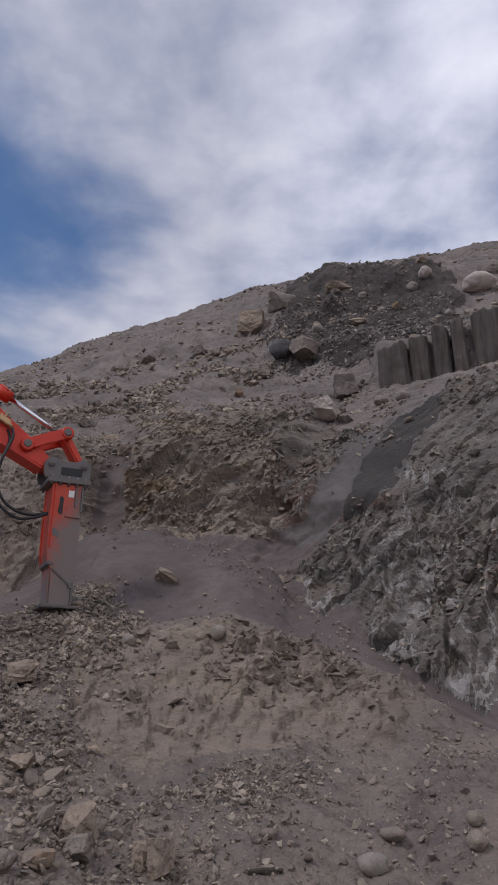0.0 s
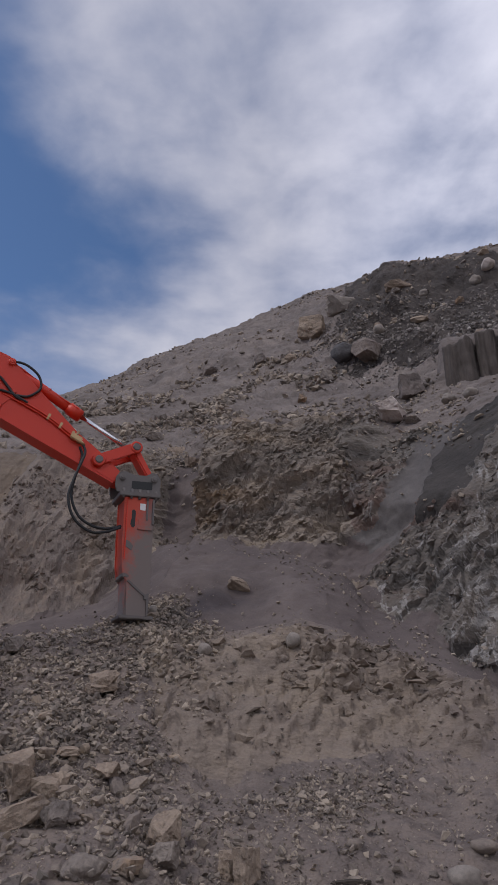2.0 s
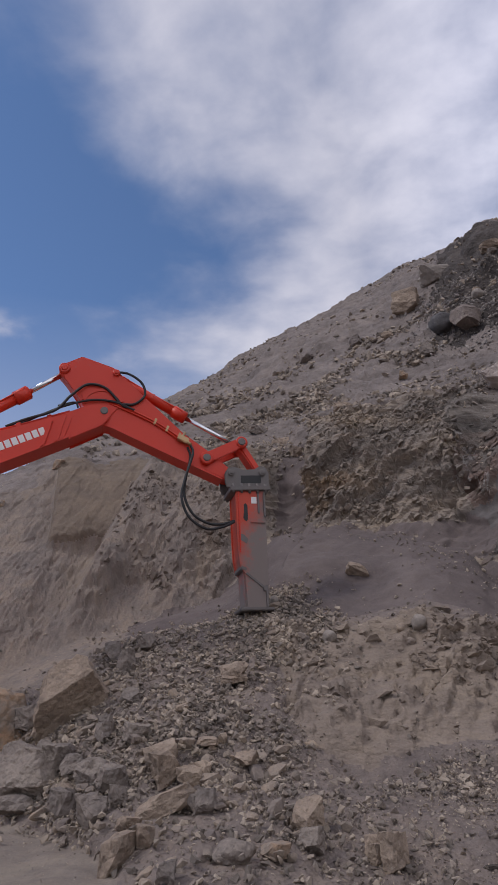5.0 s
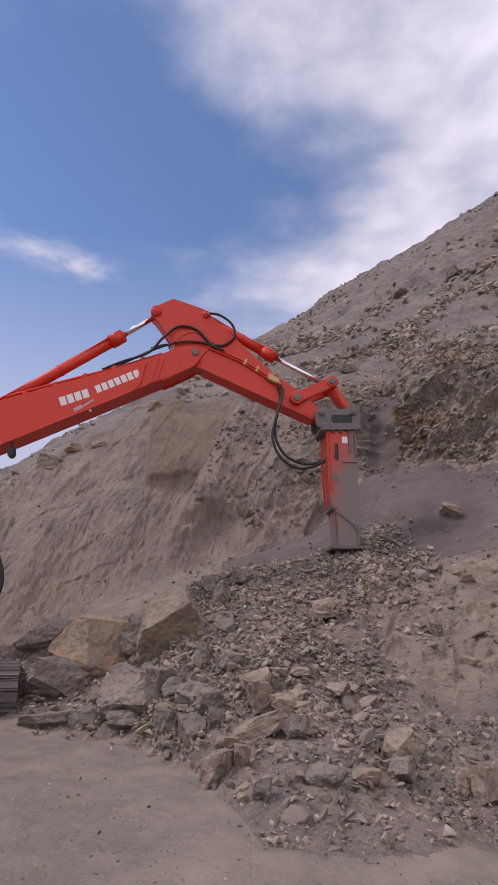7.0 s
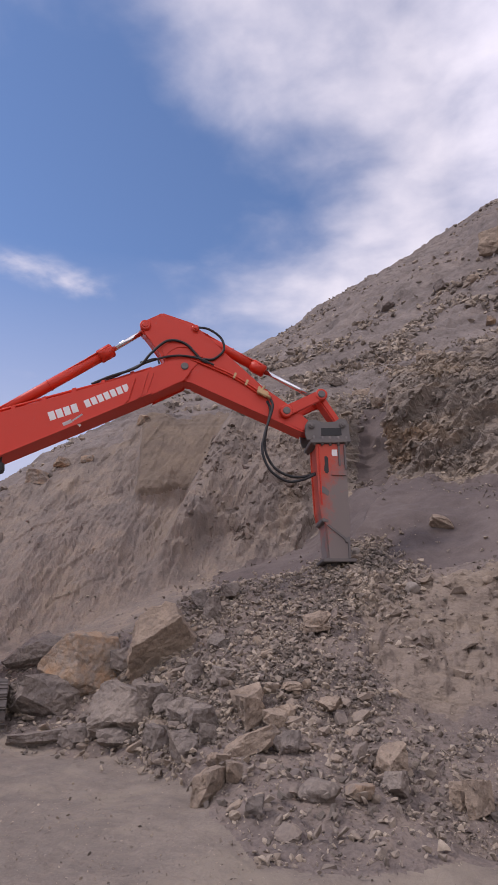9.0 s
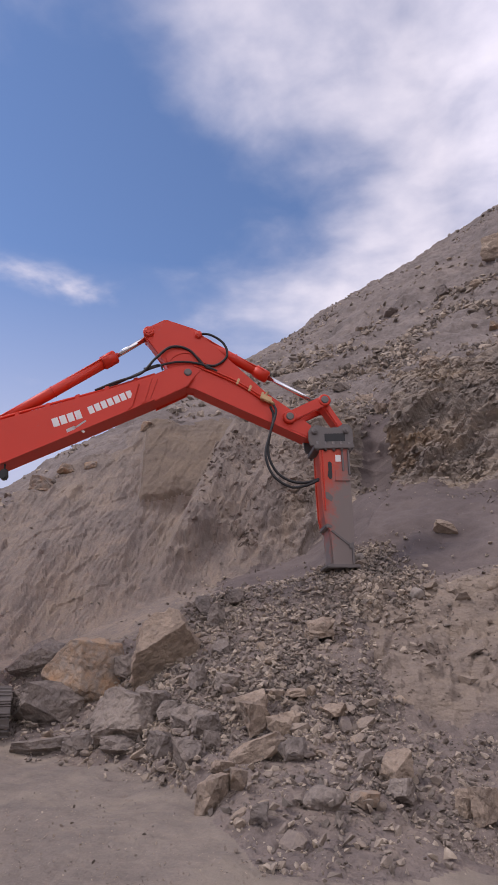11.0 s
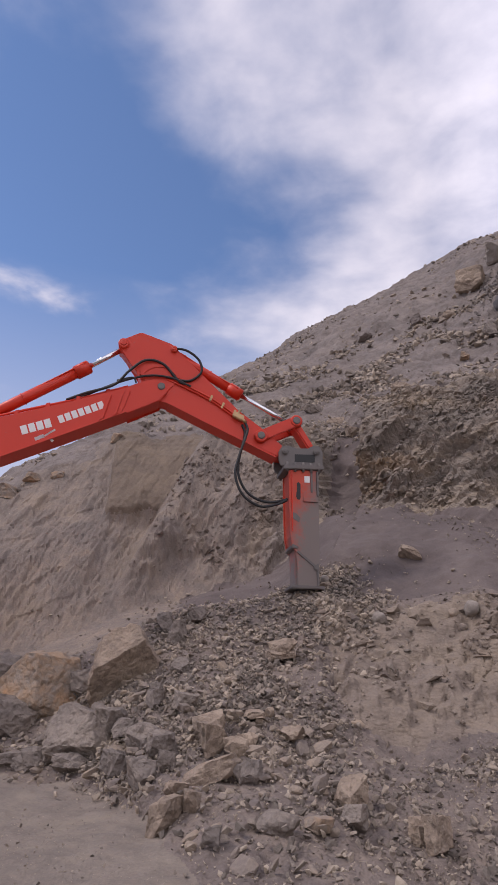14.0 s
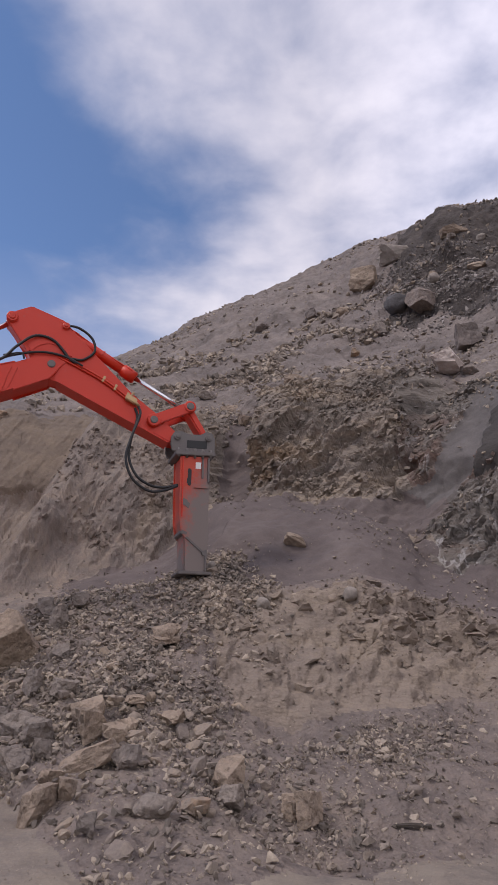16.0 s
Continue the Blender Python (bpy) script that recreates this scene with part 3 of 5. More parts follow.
def rod(a, b, r, seg=20, r2=None):
    a, b = Vector(a), Vector(b)
    bm = bmesh.new()
    bmesh.ops.create_cone(bm, cap_ends=True, segments=seg, radius1=r, radius2=r if r2 is None else r2, depth=(b - a).length)
    m = Matrix.Translation((a + b) / 2) @ (b - a).to_track_quat("Z", "Y").to_matrix().to_4x4()
    bmesh.ops.transform(bm, matrix=m, verts=bm.verts)
    rim = [e for e in bm.edges if len(e.link_faces) == 2 and any(len(f.verts) > 4 for f in e.link_faces)]
    bmesh.ops.bevel(bm, geom=rim, offset=min(r * 0.15, 0.02), segments=2, affect="EDGES")
    for f in bm.faces:
        f.smooth = len(f.verts) == 4
    return bm


def joined(*bms):
    out = bmesh.new()
    for b in bms:
        me = bpy.data.meshes.new("tmp")
        b.to_mesh(me)
        b.free()
        out.from_mesh(me)
        bpy.data.meshes.remove(me)
    return out


def tube(points, r, seg=10, steps=10):
    """A hose along a smooth line through the points."""
    pts = [Vector(p) for p in points]
    ext = [pts[0] * 2 - pts[1]] + pts + [pts[-1] * 2 - pts[-2]]
    line = []
    for k in range(1, len(ext) - 2):
        p0, p1, p2, p3 = ext[k - 1:k + 3]
        for s in range(steps):
            t = s / steps
            line.append(0.5 * (2 * p1 + (p2 - p0) * t + (2 * p0 - 5 * p1 + 4 * p2 - p3) * t * t + (3 * p1 - p0 - 3 * p2 + p3) * t ** 3))
    line.append(pts[-1])
    bm = bmesh.new()
    rings = []
    side = Vector((0, 1, 0))
    for k, p in enumerate(line):
        d = (line[min(k + 1, len(line) - 1)] - line[max(k - 1, 0)]).normalized()
        n1 = (side - d * side.dot(d)).normalized()
        n2 = d.cross(n1)
        rings.append([bm.verts.new(p + (n1 * math.cos(a) + n2 * math.sin(a)) * r) for a in (2 * math.pi * s / seg for s in range(seg))])
    for ra, rb in zip(rings, rings[1:]):
        for s in range(seg):
            f = bm.faces.new((ra[s], ra[(s + 1) % seg], rb[(s + 1) % seg], rb[s]))
            f.smooth = True
    bm.faces.new(rings[0][::-1])
    bm.faces.new(rings[-1])
    return bm


def ground_at(x, y):
    k = int(np.argmin((GROUND[:, 0] - x) ** 2 + (GROUND[:, 1] - y) ** 2))
    return GROUND[k]


# ---- excavator with a rock breaker ----
def build_excavator():
    root = new("excavator")
    root.matrix_world = pose(-11.1, 9.42, 0, 0, 0, math.degrees(math.atan2(0.502, 0.865)))
    tagged(root, "orange-red tracked excavator with raised boom beside the rock heap", "excavator")
    N = -0.27          # side of the arm that faces the road
    # boom: a bent box girder from the foot pin to the stick pin
    boom = part("boom", prism([(-0.35, 2.0), (0.15, 1.85), (0.50, 5.38), (1.06, 5.66), (2.89, 6.55), (4.20, 7.20), (4.90, 7.56), (5.10, 7.74), (5.02, 7.98), (4.75, 8.03), (4.43, 7.90), (4.09, 7.73), (3.16, 7.38), (0.94, 6.6), (0.25, 6.34), (-0.15, 5.9)], N, -N, 0.025), RED, root, "orange-red box girder boom with white painted marks")
    part("flange", prism([(0.52, 5.355), (1.07, 5.625), (2.90, 6.515), (4.21, 7.165), (4.91, 7.525), (4.90, 7.56), (4.20, 7.20), (2.89, 6.55), (1.06, 5.66), (0.51, 5.39)], N - 0.03, -N + 0.03, 0), RED, boom)
    part("weld_plate", prism([(3.95, 7.05), (4.12, 7.12), (4.28, 7.68), (4.12, 7.66)], N - 0.03, N + 0.02, 0.012), RED, boom)
    for dx, dz in ((-0.28, -0.13), (0.0, 0.0)):
        part("rib", prism([(3.93 + dx, 7.04 + dz), (4.02 + dx, 7.08 + dz), (4.16 + dx, 7.68 + dz), (4.06 + dx, 7.66 + dz)], N - 0.06, N + 0.02, 0.015), RED, boom, "raised welded rib")
    part("boom_end_plate", prism([(4.22, 7.12), (4.93, 7.5), (5.08, 7.72), (5.02, 7.95), (4.80, 8.0), (4.40, 7.72)], N - 0.045, N + 0.01, 0.015), RED, boom)
    part("boom_end_plate", prism([(4.22, 7.12), (4.93, 7.5), (5.08, 7.72), (5.02, 7.95), (4.80, 8.0), (4.40, 7.72)], -N - 0.01, -N + 0.045, 0.015), RED, boom)
    part("pipe", joined(tube([(0.9, -0.12, 6.70), (2.0, -0.12, 7.08), (3.2, -0.12, 7.48), (4.2, -0.12, 7.86)], 0.028), tube([(0.9, 0.02, 6.70), (2.0, 0.02, 7.08), (3.2, 0.02, 7.48), (4.2, 0.02, 7.86)], 0.028)), RED, boom, "thin painted hydraulic pipes along the boom")
    for k in range(5):
        x, z = 1.25 + k * 0.62, 6.74 + k * 0.222
        part("pipe_clamp", prism([(x, z - 0.05), (x + 0.09, z - 0.02), (x + 0.09, z + 0.12), (x, z + 0.09)], -0.19, 0.08, 0.01), RED, boom)
    part("work_lamp", joined(prism([(1.08, 5.52), (1.22, 5.56), (1.24, 5.38), (1.18, 5.32), (1.10, 5.34)], N + 0.02, N + 0.2, 0.02), rod((1.16, N + 0.1, 5.5), (1.16, N + 0.1, 5.74), 0.02, 8)), RUBBER_AND_SHADE, boom, "small black work lamp under the boom")
    for y in (N - 0.02, -N - 0.06):
        part("pin", rod((4.94, y - 0.06, 7.84), (4.94, y + 0.08, 7.84), 0.085), STEEL, boom)
    # plain painted blocks where the maker's mark stands
    for count, x, z, wide, high, tilt in ((4, 2.10, 6.47, 0.166, 0.20, 21.5), (7, 2.84, 6.79, 0.148, 0.175, 25.8)):
        c, s_ = math.cos(radians(tilt)), math.sin(radians(tilt))
        for k in range(count):
            u0, u1 = k * wide + 0.012, (k + 1) * wide - 0.02
            quad = [(x + u * c - v * s_, z + u * s_ + v * c) for u, v in ((u0, 0), (u1, 0), (u1, high), (u0, high))]
            part("painted_block", prism(quad, N - 0.008, N + 0.004, 0.001), WHITE, boom, "plain white painted block")
    # a plain mark under the words
    mk = bmesh.new()
    for k, (x, z, w_, h_, t_) in enumerate([(2.40, 6.36, 0.2, 0.08, 28), (2.58, 6.47, 0.26, 0.04, 38), (2.66, 6.42, 0.10, 0.05, -40)]):
        c, s_ = math.cos(radians(t_)), math.sin(radians(t_))
        vs = [mk.verts.new((x + a_ * c - b_ * s_, N - 0.005, z + a_ * s_ + b_ * c)) for a_, b_ in ((0, 0), (w_, 0), (w_, h_), (0, h_))]
        mk.faces.new(vs)
    bmesh.ops.solidify(mk, geom=list(mk.faces), thickness=0.003)
    part("emblem", mk, WHITE, boom, "small pale abstract mark")
    # stick
    SW = 0.21
    stick = part("stick", prism([(3.90, 8.82), (3.96, 8.98), (4.40, 9.23), (5.13, 8.99), (5.30, 8.80), (5.99, 8.13), (6.70, 7.42), (7.35, 6.98), (7.74, 6.66), (7.88, 6.46), (7.80, 6.38), (7.58, 6.40), (6.00, 7.11), (5.10, 7.52), (4.72, 7.55), (4.46, 8.02), (4.38, 8.22)], -SW, SW, 0.025), RED, root, "orange-red tapered stick of the arm")
    part("flange", prism([(7.57, 6.37), (5.99, 7.075), (5.09, 7.485), (5.10, 7.52), (6.00, 7.11), (7.58, 6.40)], -SW - 0.03, SW + 0.03, 0), RED, stick)
    part("reinforcing_plate", prism([(4.42, 8.25), (4.62, 8.62), (5.0, 8.66), (5.28, 8.42), (5.30, 8.02), (4.95, 7.62), (4.75, 7.62)], -SW - 0.025, -SW + 0.01, 0.012), RED, stick)
    ring = []
    for k in range(13):
        th = radians(25 + 130 * k / 12)
        ring.append((4.90 + 0.50 * math.cos(th), 7.92 + 0.50 * math.sin(th)))
    for k in range(12, -1, -1):
        th = radians(25 + 130 * k / 12)
        ring.append((4.90 + 0.43 * math.cos(th), 7.92 + 0.43 * math.sin(th)))
    part("stiffener", prism(ring, -SW - 0.045, -SW + 0.01, 0), RED, stick, "arched welded stiffener")
    for x, z, r in ((4.03, 8.87, 0.125), (5.17, 8.84, 0.08), (7.22, 6.84, 0.12), (7.76, 6.50, 0.11)):
        part("pin", joined(rod((x, -SW - 0.07, z), (x, SW + 0.07, z), r), rod((x, -SW - 0.09, z), (x, SW + 0.09, z), r * 0.55)), STEEL if r > 0.1 and x > 5 else RED, stick)
    for k in range(3):
        x, z = 6.02 + k * 0.27, 7.62 - k * 0.16
        part("pipe_clamp", prism([(x, z), (x + 0.05, z - 0.02), (x + 0.10, z + 0.12), (x + 0.05, z + 0.14)], -SW - 0.06, -SW + 0.01, 0.008), BRASS, stick, "pale brass pipe clamp")
    part("pipe", joined(tube([(5.05, -SW - 0.03, 8.12), (5.5, -SW - 0.035, 7.94), (6.1, -SW - 0.035, 7.66), (6.72, -SW - 0.035, 7.26)], 0.022), tube([(5.05, -SW - 0.03, 8.06), (5.5, -SW - 0.035, 7.88), (6.1, -SW - 0.035, 7.60), (6.70, -SW - 0.035, 7.20)], 0.018)), RED, stick)
    part("valve", joined(prism([(6.55, 7.26), (6.78, 7.15), (6.84, 7.27), (6.62, 7.38)], -SW - 0.13, -SW + 0.01, 0.02), rod((6.62, -SW - 0.1, 7.22), (6.74, -SW - 0.1, 7.42), 0.03, 12), rod((6.74, -SW - 0.08, 7.24), (6.88, -SW - 0.08, 7.12), 0.04, 12)), BRASS, stick, "brass hose coupling")
    # cylinders
    def cylinder(a, b, g, r, rr_, y):
        ram = part("cylinder", rod((a[0], y, a[1]), (g[0], y, g[1]), r), RED, root, "orange-red hydraulic cylinder")
        d = Vector((g[0] - a[0], 0, g[1] - a[1])).normalized()
        G = Vector((g[0], y, g[1]))
        part("gland", rod(G - d * 0.26, G + d * 0.1, r * 1.28), RED, ram)
        for f_ in (0.15, 0.55):
            c_ = Vector((a[0], y, a[1])).lerp(G, f_)
            part("bracket", rod(c_ - d * 0.03, c_ + d * 0.03, r * 1.14), RED, ram)
        part("feed_pipe", tube([Vector((a[0], y - r - 0.02, a[1])).lerp(G, 0.1) + Vector((0, 0, r * .6)), Vector((a[0], y - r - 0.03, a[1])).lerp(G, 0.5) + Vector((0, 0, r * .6)), G + Vector((0, -r - 0.02, r * .6))], 0.018, 8), RED, ram)
        part("rod", rod(G, (b[0], y, b[1]), rr_), CHROME, ram, "chrome piston rod")
        part("rod_eye", rod((b[0], y - 0.1, b[1]), (b[0], y + 0.1, b[1]), rr_ * 1.9), RED, ram)
        return ram
    cylinder((0.45, 6.35), (4.03, 8.87), (3.22, 8.28), 0.125, 0.062, 0.0)
    cylinder((5.17, 8.84), (8.0, 7.26), (6.70, 7.96), 0.115, 0.055, 0.0)
    for y in (-0.48, 0.48):
        cylinder((0.25, 1.5), (0.5, 5.15), (0.4, 3.9), 0.13, 0.065, y)
    # bucket linkage
    for y in (-0.27, 0.27):
        part("idler_link", joined(prism([(7.14, 6.76), (7.24, 6.72), (8.02, 7.12), (8.13, 7.22), (8.10, 7.36), (7.98, 7.37), (7.2, 6.97)], y - 0.035, y + 0.035, 0.015), rod((7.22, y - 0.06, 6.84), (7.22, y + 0.06, 6.84), 0.15), rod((8.03, y - 0.06, 7.26), (8.03, y + 0.06, 7.26), 0.14)), RED, root)
    part("push_link", joined(prism([(7.96, 7.22), (8.10, 7.3), (8.55, 6.56), (8.44, 6.46)], -0.2, 0.2, 0.03)), RED, root)
    for x, z in ((7.22, 6.84), (8.03, 7.26)):
        part("pin", rod((x, -0.36, z), (x, 0.36, z), 0.085), STEEL, root)
    # breaker
    brk = new("breaker")
    brk.parent = root
    brk["label"] = "hydraulic rock breaker, orange-red side plates caked with grey dust"
    cheek = [(7.62, 6.30), (7.62, 6.50), (7.70, 6.63), (7.85, 6.66), (8.02, 6.58), (8.30, 6.60), (8.42, 6.70), (8.56, 6.68), (8.63, 6.55), (8.62, 6.20), (7.66, 6.17)]
    for y in (-0.31, 0.25):
        ch = part("mounting_cheek", prism(cheek, y, y + 0.06, 0.012), STEEL, brk, "dusty grey steel mounting bracket")
    # no hole is cut: a thin black plate gives the opening's shade
    part("recess_shade", prism([(7.98, 6.27), (8.44, 6.29), (8.44, 6.47), (7.98, 6.45)], -0.318, -0.3, 0.004), RUBBER_AND_SHADE, brk, "black plate painting the shade of the bracket's opening")
    part("mounting_block", prism([(7.95, 6.2), (8.5, 6.22), (8.5, 6.42), (7.95, 6.44)], -0.25, 0.25, 0.02), RUBBER_AND_SHADE, brk)
    for x, z in ((7.76, 6.50), (8.47, 6.53)):
        part("pin", joined(rod((x, -0.37, z), (x, 0.37, z), 0.075), rod((x, -0.39, z), (x, 0.39, z), 0.04)), STEEL, brk)
    part("top_plate", prism([(7.72, 6.07), (8.62, 6.11), (8.62, 6.20), (7.72, 6.17)], -0.40, 0.40, 0.012), STEEL, brk, "dusty flange plate")
    for k in range(5):
        for y in (-0.36, 0.36):
            part("bolt", rod((7.80 + k * 0.18, y, 6.03), (7.80 + k * 0.18, y, 6.25), 0.032, 6), STEEL, brk)
    side = [(7.84, 6.07), (8.50, 6.10), (8.50, 5.2), (8.50, 4.2), (8.48, 3.56), (8.02, 3.55), (8.01, 4.28), (7.91, 4.36), (7.87, 4.65), (7.85, 5.2)]
    for y in (-0.33, 0.27):
        part("side_plate", prism(side, y, y + 0.06, 0.014), RED_DUST, brk, "orange-red plate dulled by grey rock dust")
    part("front_plate", prism([(7.86, 6.05), (7.93, 6.05), (7.95, 4.5), (8.03, 4.3), (8.03, 3.56), (7.99, 3.56), (7.98, 4.36), (7.89, 4.6)], -0.27, 0.27, 0.008), RED_DUST, brk)
    part("rear_plate", prism([(8.40, 6.05), (8.47, 6.05), (8.45, 3.56), (8.39, 3.56)], -0.27, 0.27, 0.008), STEEL, brk)
    part("housing", prism([(7.94, 6.04), (8.39, 6.06), (8.38, 3.6), (8.04, 3.6)], -0.24, 0.24, 0.05), STEEL, brk)
    # slot, ribs, hatch and label of the plate that faces the road
    y = -0.335
    # black pieces on the uncut plate paint the keyhole's inner shade
    part("slot_shade", joined(prism([(8.02, 5.42), (8.07, 5.40), (8.10, 5.44), (8.10, 5.76), (8.06, 5.80), (8.02, 5.78)], y - 0.004, y + 0.02, 0), prism([(8.0, 5.46), (8.05, 5.44), (8.06, 5.56), (8.01, 5.58)], y - 0.006, y + 0.02, 0)), RUBBER_AND_SHADE, brk, "black inlay painting the shade inside a keyhole")
    part("label_plate", prism([(8.19, 5.80), (8.31, 5.80), (8.31, 5.95), (8.19, 5.95)], y - 0.004, y + 0.01, 0.002), WHITE, brk, "small white square sticker")
    part("rib", prism([(7.90, 4.7), (7.925, 4.7), (7.915, 6.06), (7.89, 6.06)], y - 0.03, y + 0.02, 0.006), RED, brk)
    part("rib", prism([(8.46, 5.5), (8.50, 5.5), (8.50, 6.06), (8.46, 6.06)], y - 0.04, y + 0.02, 0.006), STEEL, brk)
    part("rib", prism([(8.33, 5.58), (8.37, 5.58), (8.37, 6.06), (8.33, 6.06)], y - 0.03, y + 0.02, 0.006), STEEL, brk)
    part("hatch", joined(prism([(8.16, 5.36), (8.48, 5.36), (8.48, 5.40), (8.16, 5.40)], y - 0.03, y + 0.02, 0.006), prism([(8.16, 5.40), (8.48, 5.40), (8.48, 5.62), (8.18, 5.60)], y - 0.008, y + 0.02, 0.004)), RED_DUST, brk)
    part("guide_strip", joined(prism([(8.00, 4.26), (8.04, 4.29), (8.42, 3.98), (8.40, 3.94)], y - 0.02, y + 0.02, 0.004), prism([(8.37, 3.90), (8.45, 3.90), (8.45, 4.0), (8.37, 4.0)], y - 0.04, y + 0.02, 0.01), prism([(8.43, 3.56), (8.475, 3.56), (8.475, 4.02), (8.43, 4.02)], y - 0.035, y + 0.02, 0.006)), STEEL, brk)
    part("wear_mark", prism([(7.93, 4.98), (8.06, 4.90), (8.09, 5.0), (8.0, 5.10), (7.92, 5.12)], y - 0.003, y + 0.01, 0), STEEL, brk)
    part("ledge", prism([(7.90, 4.34), (8.02, 4.32), (8.06, 4.37), (7.98, 4.42), (7.91, 4.44)], -0.345, 0.33, 0.015), STEEL, brk)
    part("base_plate", prism([(7.88, 3.50), (8.60, 3.50), (8.60, 3.57), (7.88, 3.57)], -0.36, 0.36, 0.015), STEEL, brk, "worn bottom flange")
    part("chisel", rod((8.22, 0, 3.6), (8.22, 0, 3.02), 0.10, 20), STEEL, brk, "steel chisel driven into the rubble")
    # hoses: two loops to the breaker, others over the knuckle
    part("hose", tube([(6.86, -0.29, 7.13), (6.90, -0.34, 6.90), (6.72, -0.42, 6.30), (6.64, -0.45, 5.85), (6.80, -0.45, 5.42), (7.16, -0.42, 5.19), (7.5, -0.36, 5.24), (7.80, -0.30, 5.38)], 0.029), RUBBER_AND_SHADE, root, "black rubber hose hanging in a loop")
    part("hose", tube([(6.80, -0.22, 7.10), (6.86, -0.25, 6.85), (6.74, -0.32, 6.30), (6.72, -0.33, 5.9), (6.90, -0.34, 5.52), (7.20, -0.33, 5.34), (7.5, -0.3, 5.32), (7.82, -0.25, 5.42)], 0.029), RUBBER_AND_SHADE, root, "black rubber hose hanging in a loop")
    part("hose", tube([(2.9, -0.12, 7.42), (3.3, -0.2, 7.58), (3.9, -0.28, 7.80), (4.2, -0.31, 8.15), (4.55, -0.29, 8.47), (4.95, -0.27, 8.42), (5.3, -0.26, 8.05), (5.5, -0.25, 7.96)], 0.03), RUBBER_AND_SHADE, root)
    part("hose", tube([(3.1, -0.05, 7.48), (3.6, -0.15, 7.72), (4.15, -0.26, 7.95), (4.7, -0.29, 8.10), (5.2, -0.27, 8.08), (5.6, -0.26, 7.92)], 0.026), RUBBER_AND_SHADE, root)
    part("hose", tube([(5.12, -0.24, 8.86), (5.45, -0.27, 8.82), (5.75, -0.28, 8.60), (5.82, -0.27, 8.30), (5.6, -0.25, 8.08), (5.35, -0.24, 8.06)], 0.028), RUBBER_AND_SHADE, root)
    part("hose", tube([(3.95, -0.1, 8.0), (4.3, -0.31, 8.0), (4.38, -0.31, 7.88)], 0.022), RUBBER_AND_SHADE, root)
    # hoses at the boom foot, at the edge of the view
    part("hose", tube([(0.55, -0.5, 4.1), (1.0, -0.52, 3.75), (1.22, -0.52, 3.25), (1.34, -0.52, 2.8), (1.22, -0.5, 2.35), (0.85, -0.48, 2.1)], 0.04), RUBBER_AND_SHADE, root)
    part("hose", tube([(0.50, -0.42, 3.95), (0.92, -0.44, 3.6), (1.12, -0.44, 3.15), (1.24, -0.44, 2.75), (1.12, -0.42, 2.4), (0.80, -0.4, 2.15)], 0.04), RUBBER_AND_SHADE, root)
    # upper body: seen only as what carries the boom
    body = part("house", prism([(-3.1, 1.25), (0.55, 1.25), (0.55, 1.75), (0.2, 2.2), (-1.0, 2.35), (-3.0, 2.3), (-3.3, 1.9)], -1.45, 1.45, 0.08), RED, root)
    part("counterweight", prism([(-3.55, 1.3), (-2.7, 1.3), (-2.7, 2.25), (-3.3, 2.3), (-3.6, 2.0)], -1.4, 1.4, 0.12), STEEL, root)
    cab = part("cab", prism([(-1.1, 2.3), (0.55, 1.8), (0.6, 2.4), (0.35, 3.2), (-0.95, 3.25), (-1.15, 3.0)], 0.5, 1.42, 0.06), RED, root)
    part("cab_window", prism([(-0.95, 2.45), (0.4, 2.3), (0.25, 3.1), (-0.9, 3.12)], 0.48, 0.51, 0.01), GLASS, cab)
    part("turntable", rod((-0.3, 0, 0.95), (-0.3, 0, 1.27), 0.75, 36), STEEL, root)
    # undercarriage, turned towards the road
    under = new("undercarriage")
    under.parent = root
    under.matrix_local = Matrix.Translation((0, 0, 0.36)) @ Matrix.Rotation(math.atan2(-0.713, 0.70) - math.atan2(0.502, 0.865), 4, "Z")
    part("track_frame", joined(prism([(-1.2, 0.35), (1.2, 0.35), (1.2, 0.75), (-1.2, 0.75)], -1.3, 1.3, 0.05)), STEEL, under)
    R, L, SH = 0.42, 1.72, 0.19
    for yc in (-1.3, 1.3):
        tr = new("track")
        tr.parent = under
        tr.location = (0, yc, 0)
        part("roller_frame", prism([(-1.7, 0.25), (1.7, 0.25), (1.8, 0.47), (1.7, 0.68), (-1.7, 0.68), (-1.8, 0.47)], -0.16, 0.16, 0.03), STEEL, tr)
        for sx in (-L, L):
            part("idler_wheel", rod((sx, -0.12, 0.48), (sx, 0.12, 0.48), R - 0.05, 28), STEEL, tr)
        shoe = prism([(-0.085, 0), (0.085, 0), (0.085, 0.02), (0.06, 0.02), (0.05, 0.05), (0.03, 0.05), (0.02, 0.02), (-0.06, 0.02), (-0.07, 0.045), (-0.085, 0.045)], -0.32, 0.32, 0)
        first = part("track_shoe", shoe, TRACK, tr)
        per = 4 * L + 2 * math.pi * R
        count = int(per / SH)
        for k in range(count):
            s_ = k * per / count
            if s_ < 2 * L:
                x, z, ang = -L + s_, 0.48 + R, 0
            elif s_ < 2 * L + math.pi * R:
                th = (s_ - 2 * L) / R
                x, z, ang = L + R * math.sin(th), 0.48 + R * math.cos(th), th
            elif s_ < 4 * L + math.pi * R:
                x, z, ang = L - (s_ - 2 * L - math.pi * R), 0.48 - R, math.pi
            else:
                th = math.pi + (s_ - 4 * L - math.pi * R) / R
                x, z, ang = -L + R * math.sin(th), 0.48 + R * math.cos(th), th
            o = first if k == 0 else new("track_shoe", first.data)
            o.parent = tr
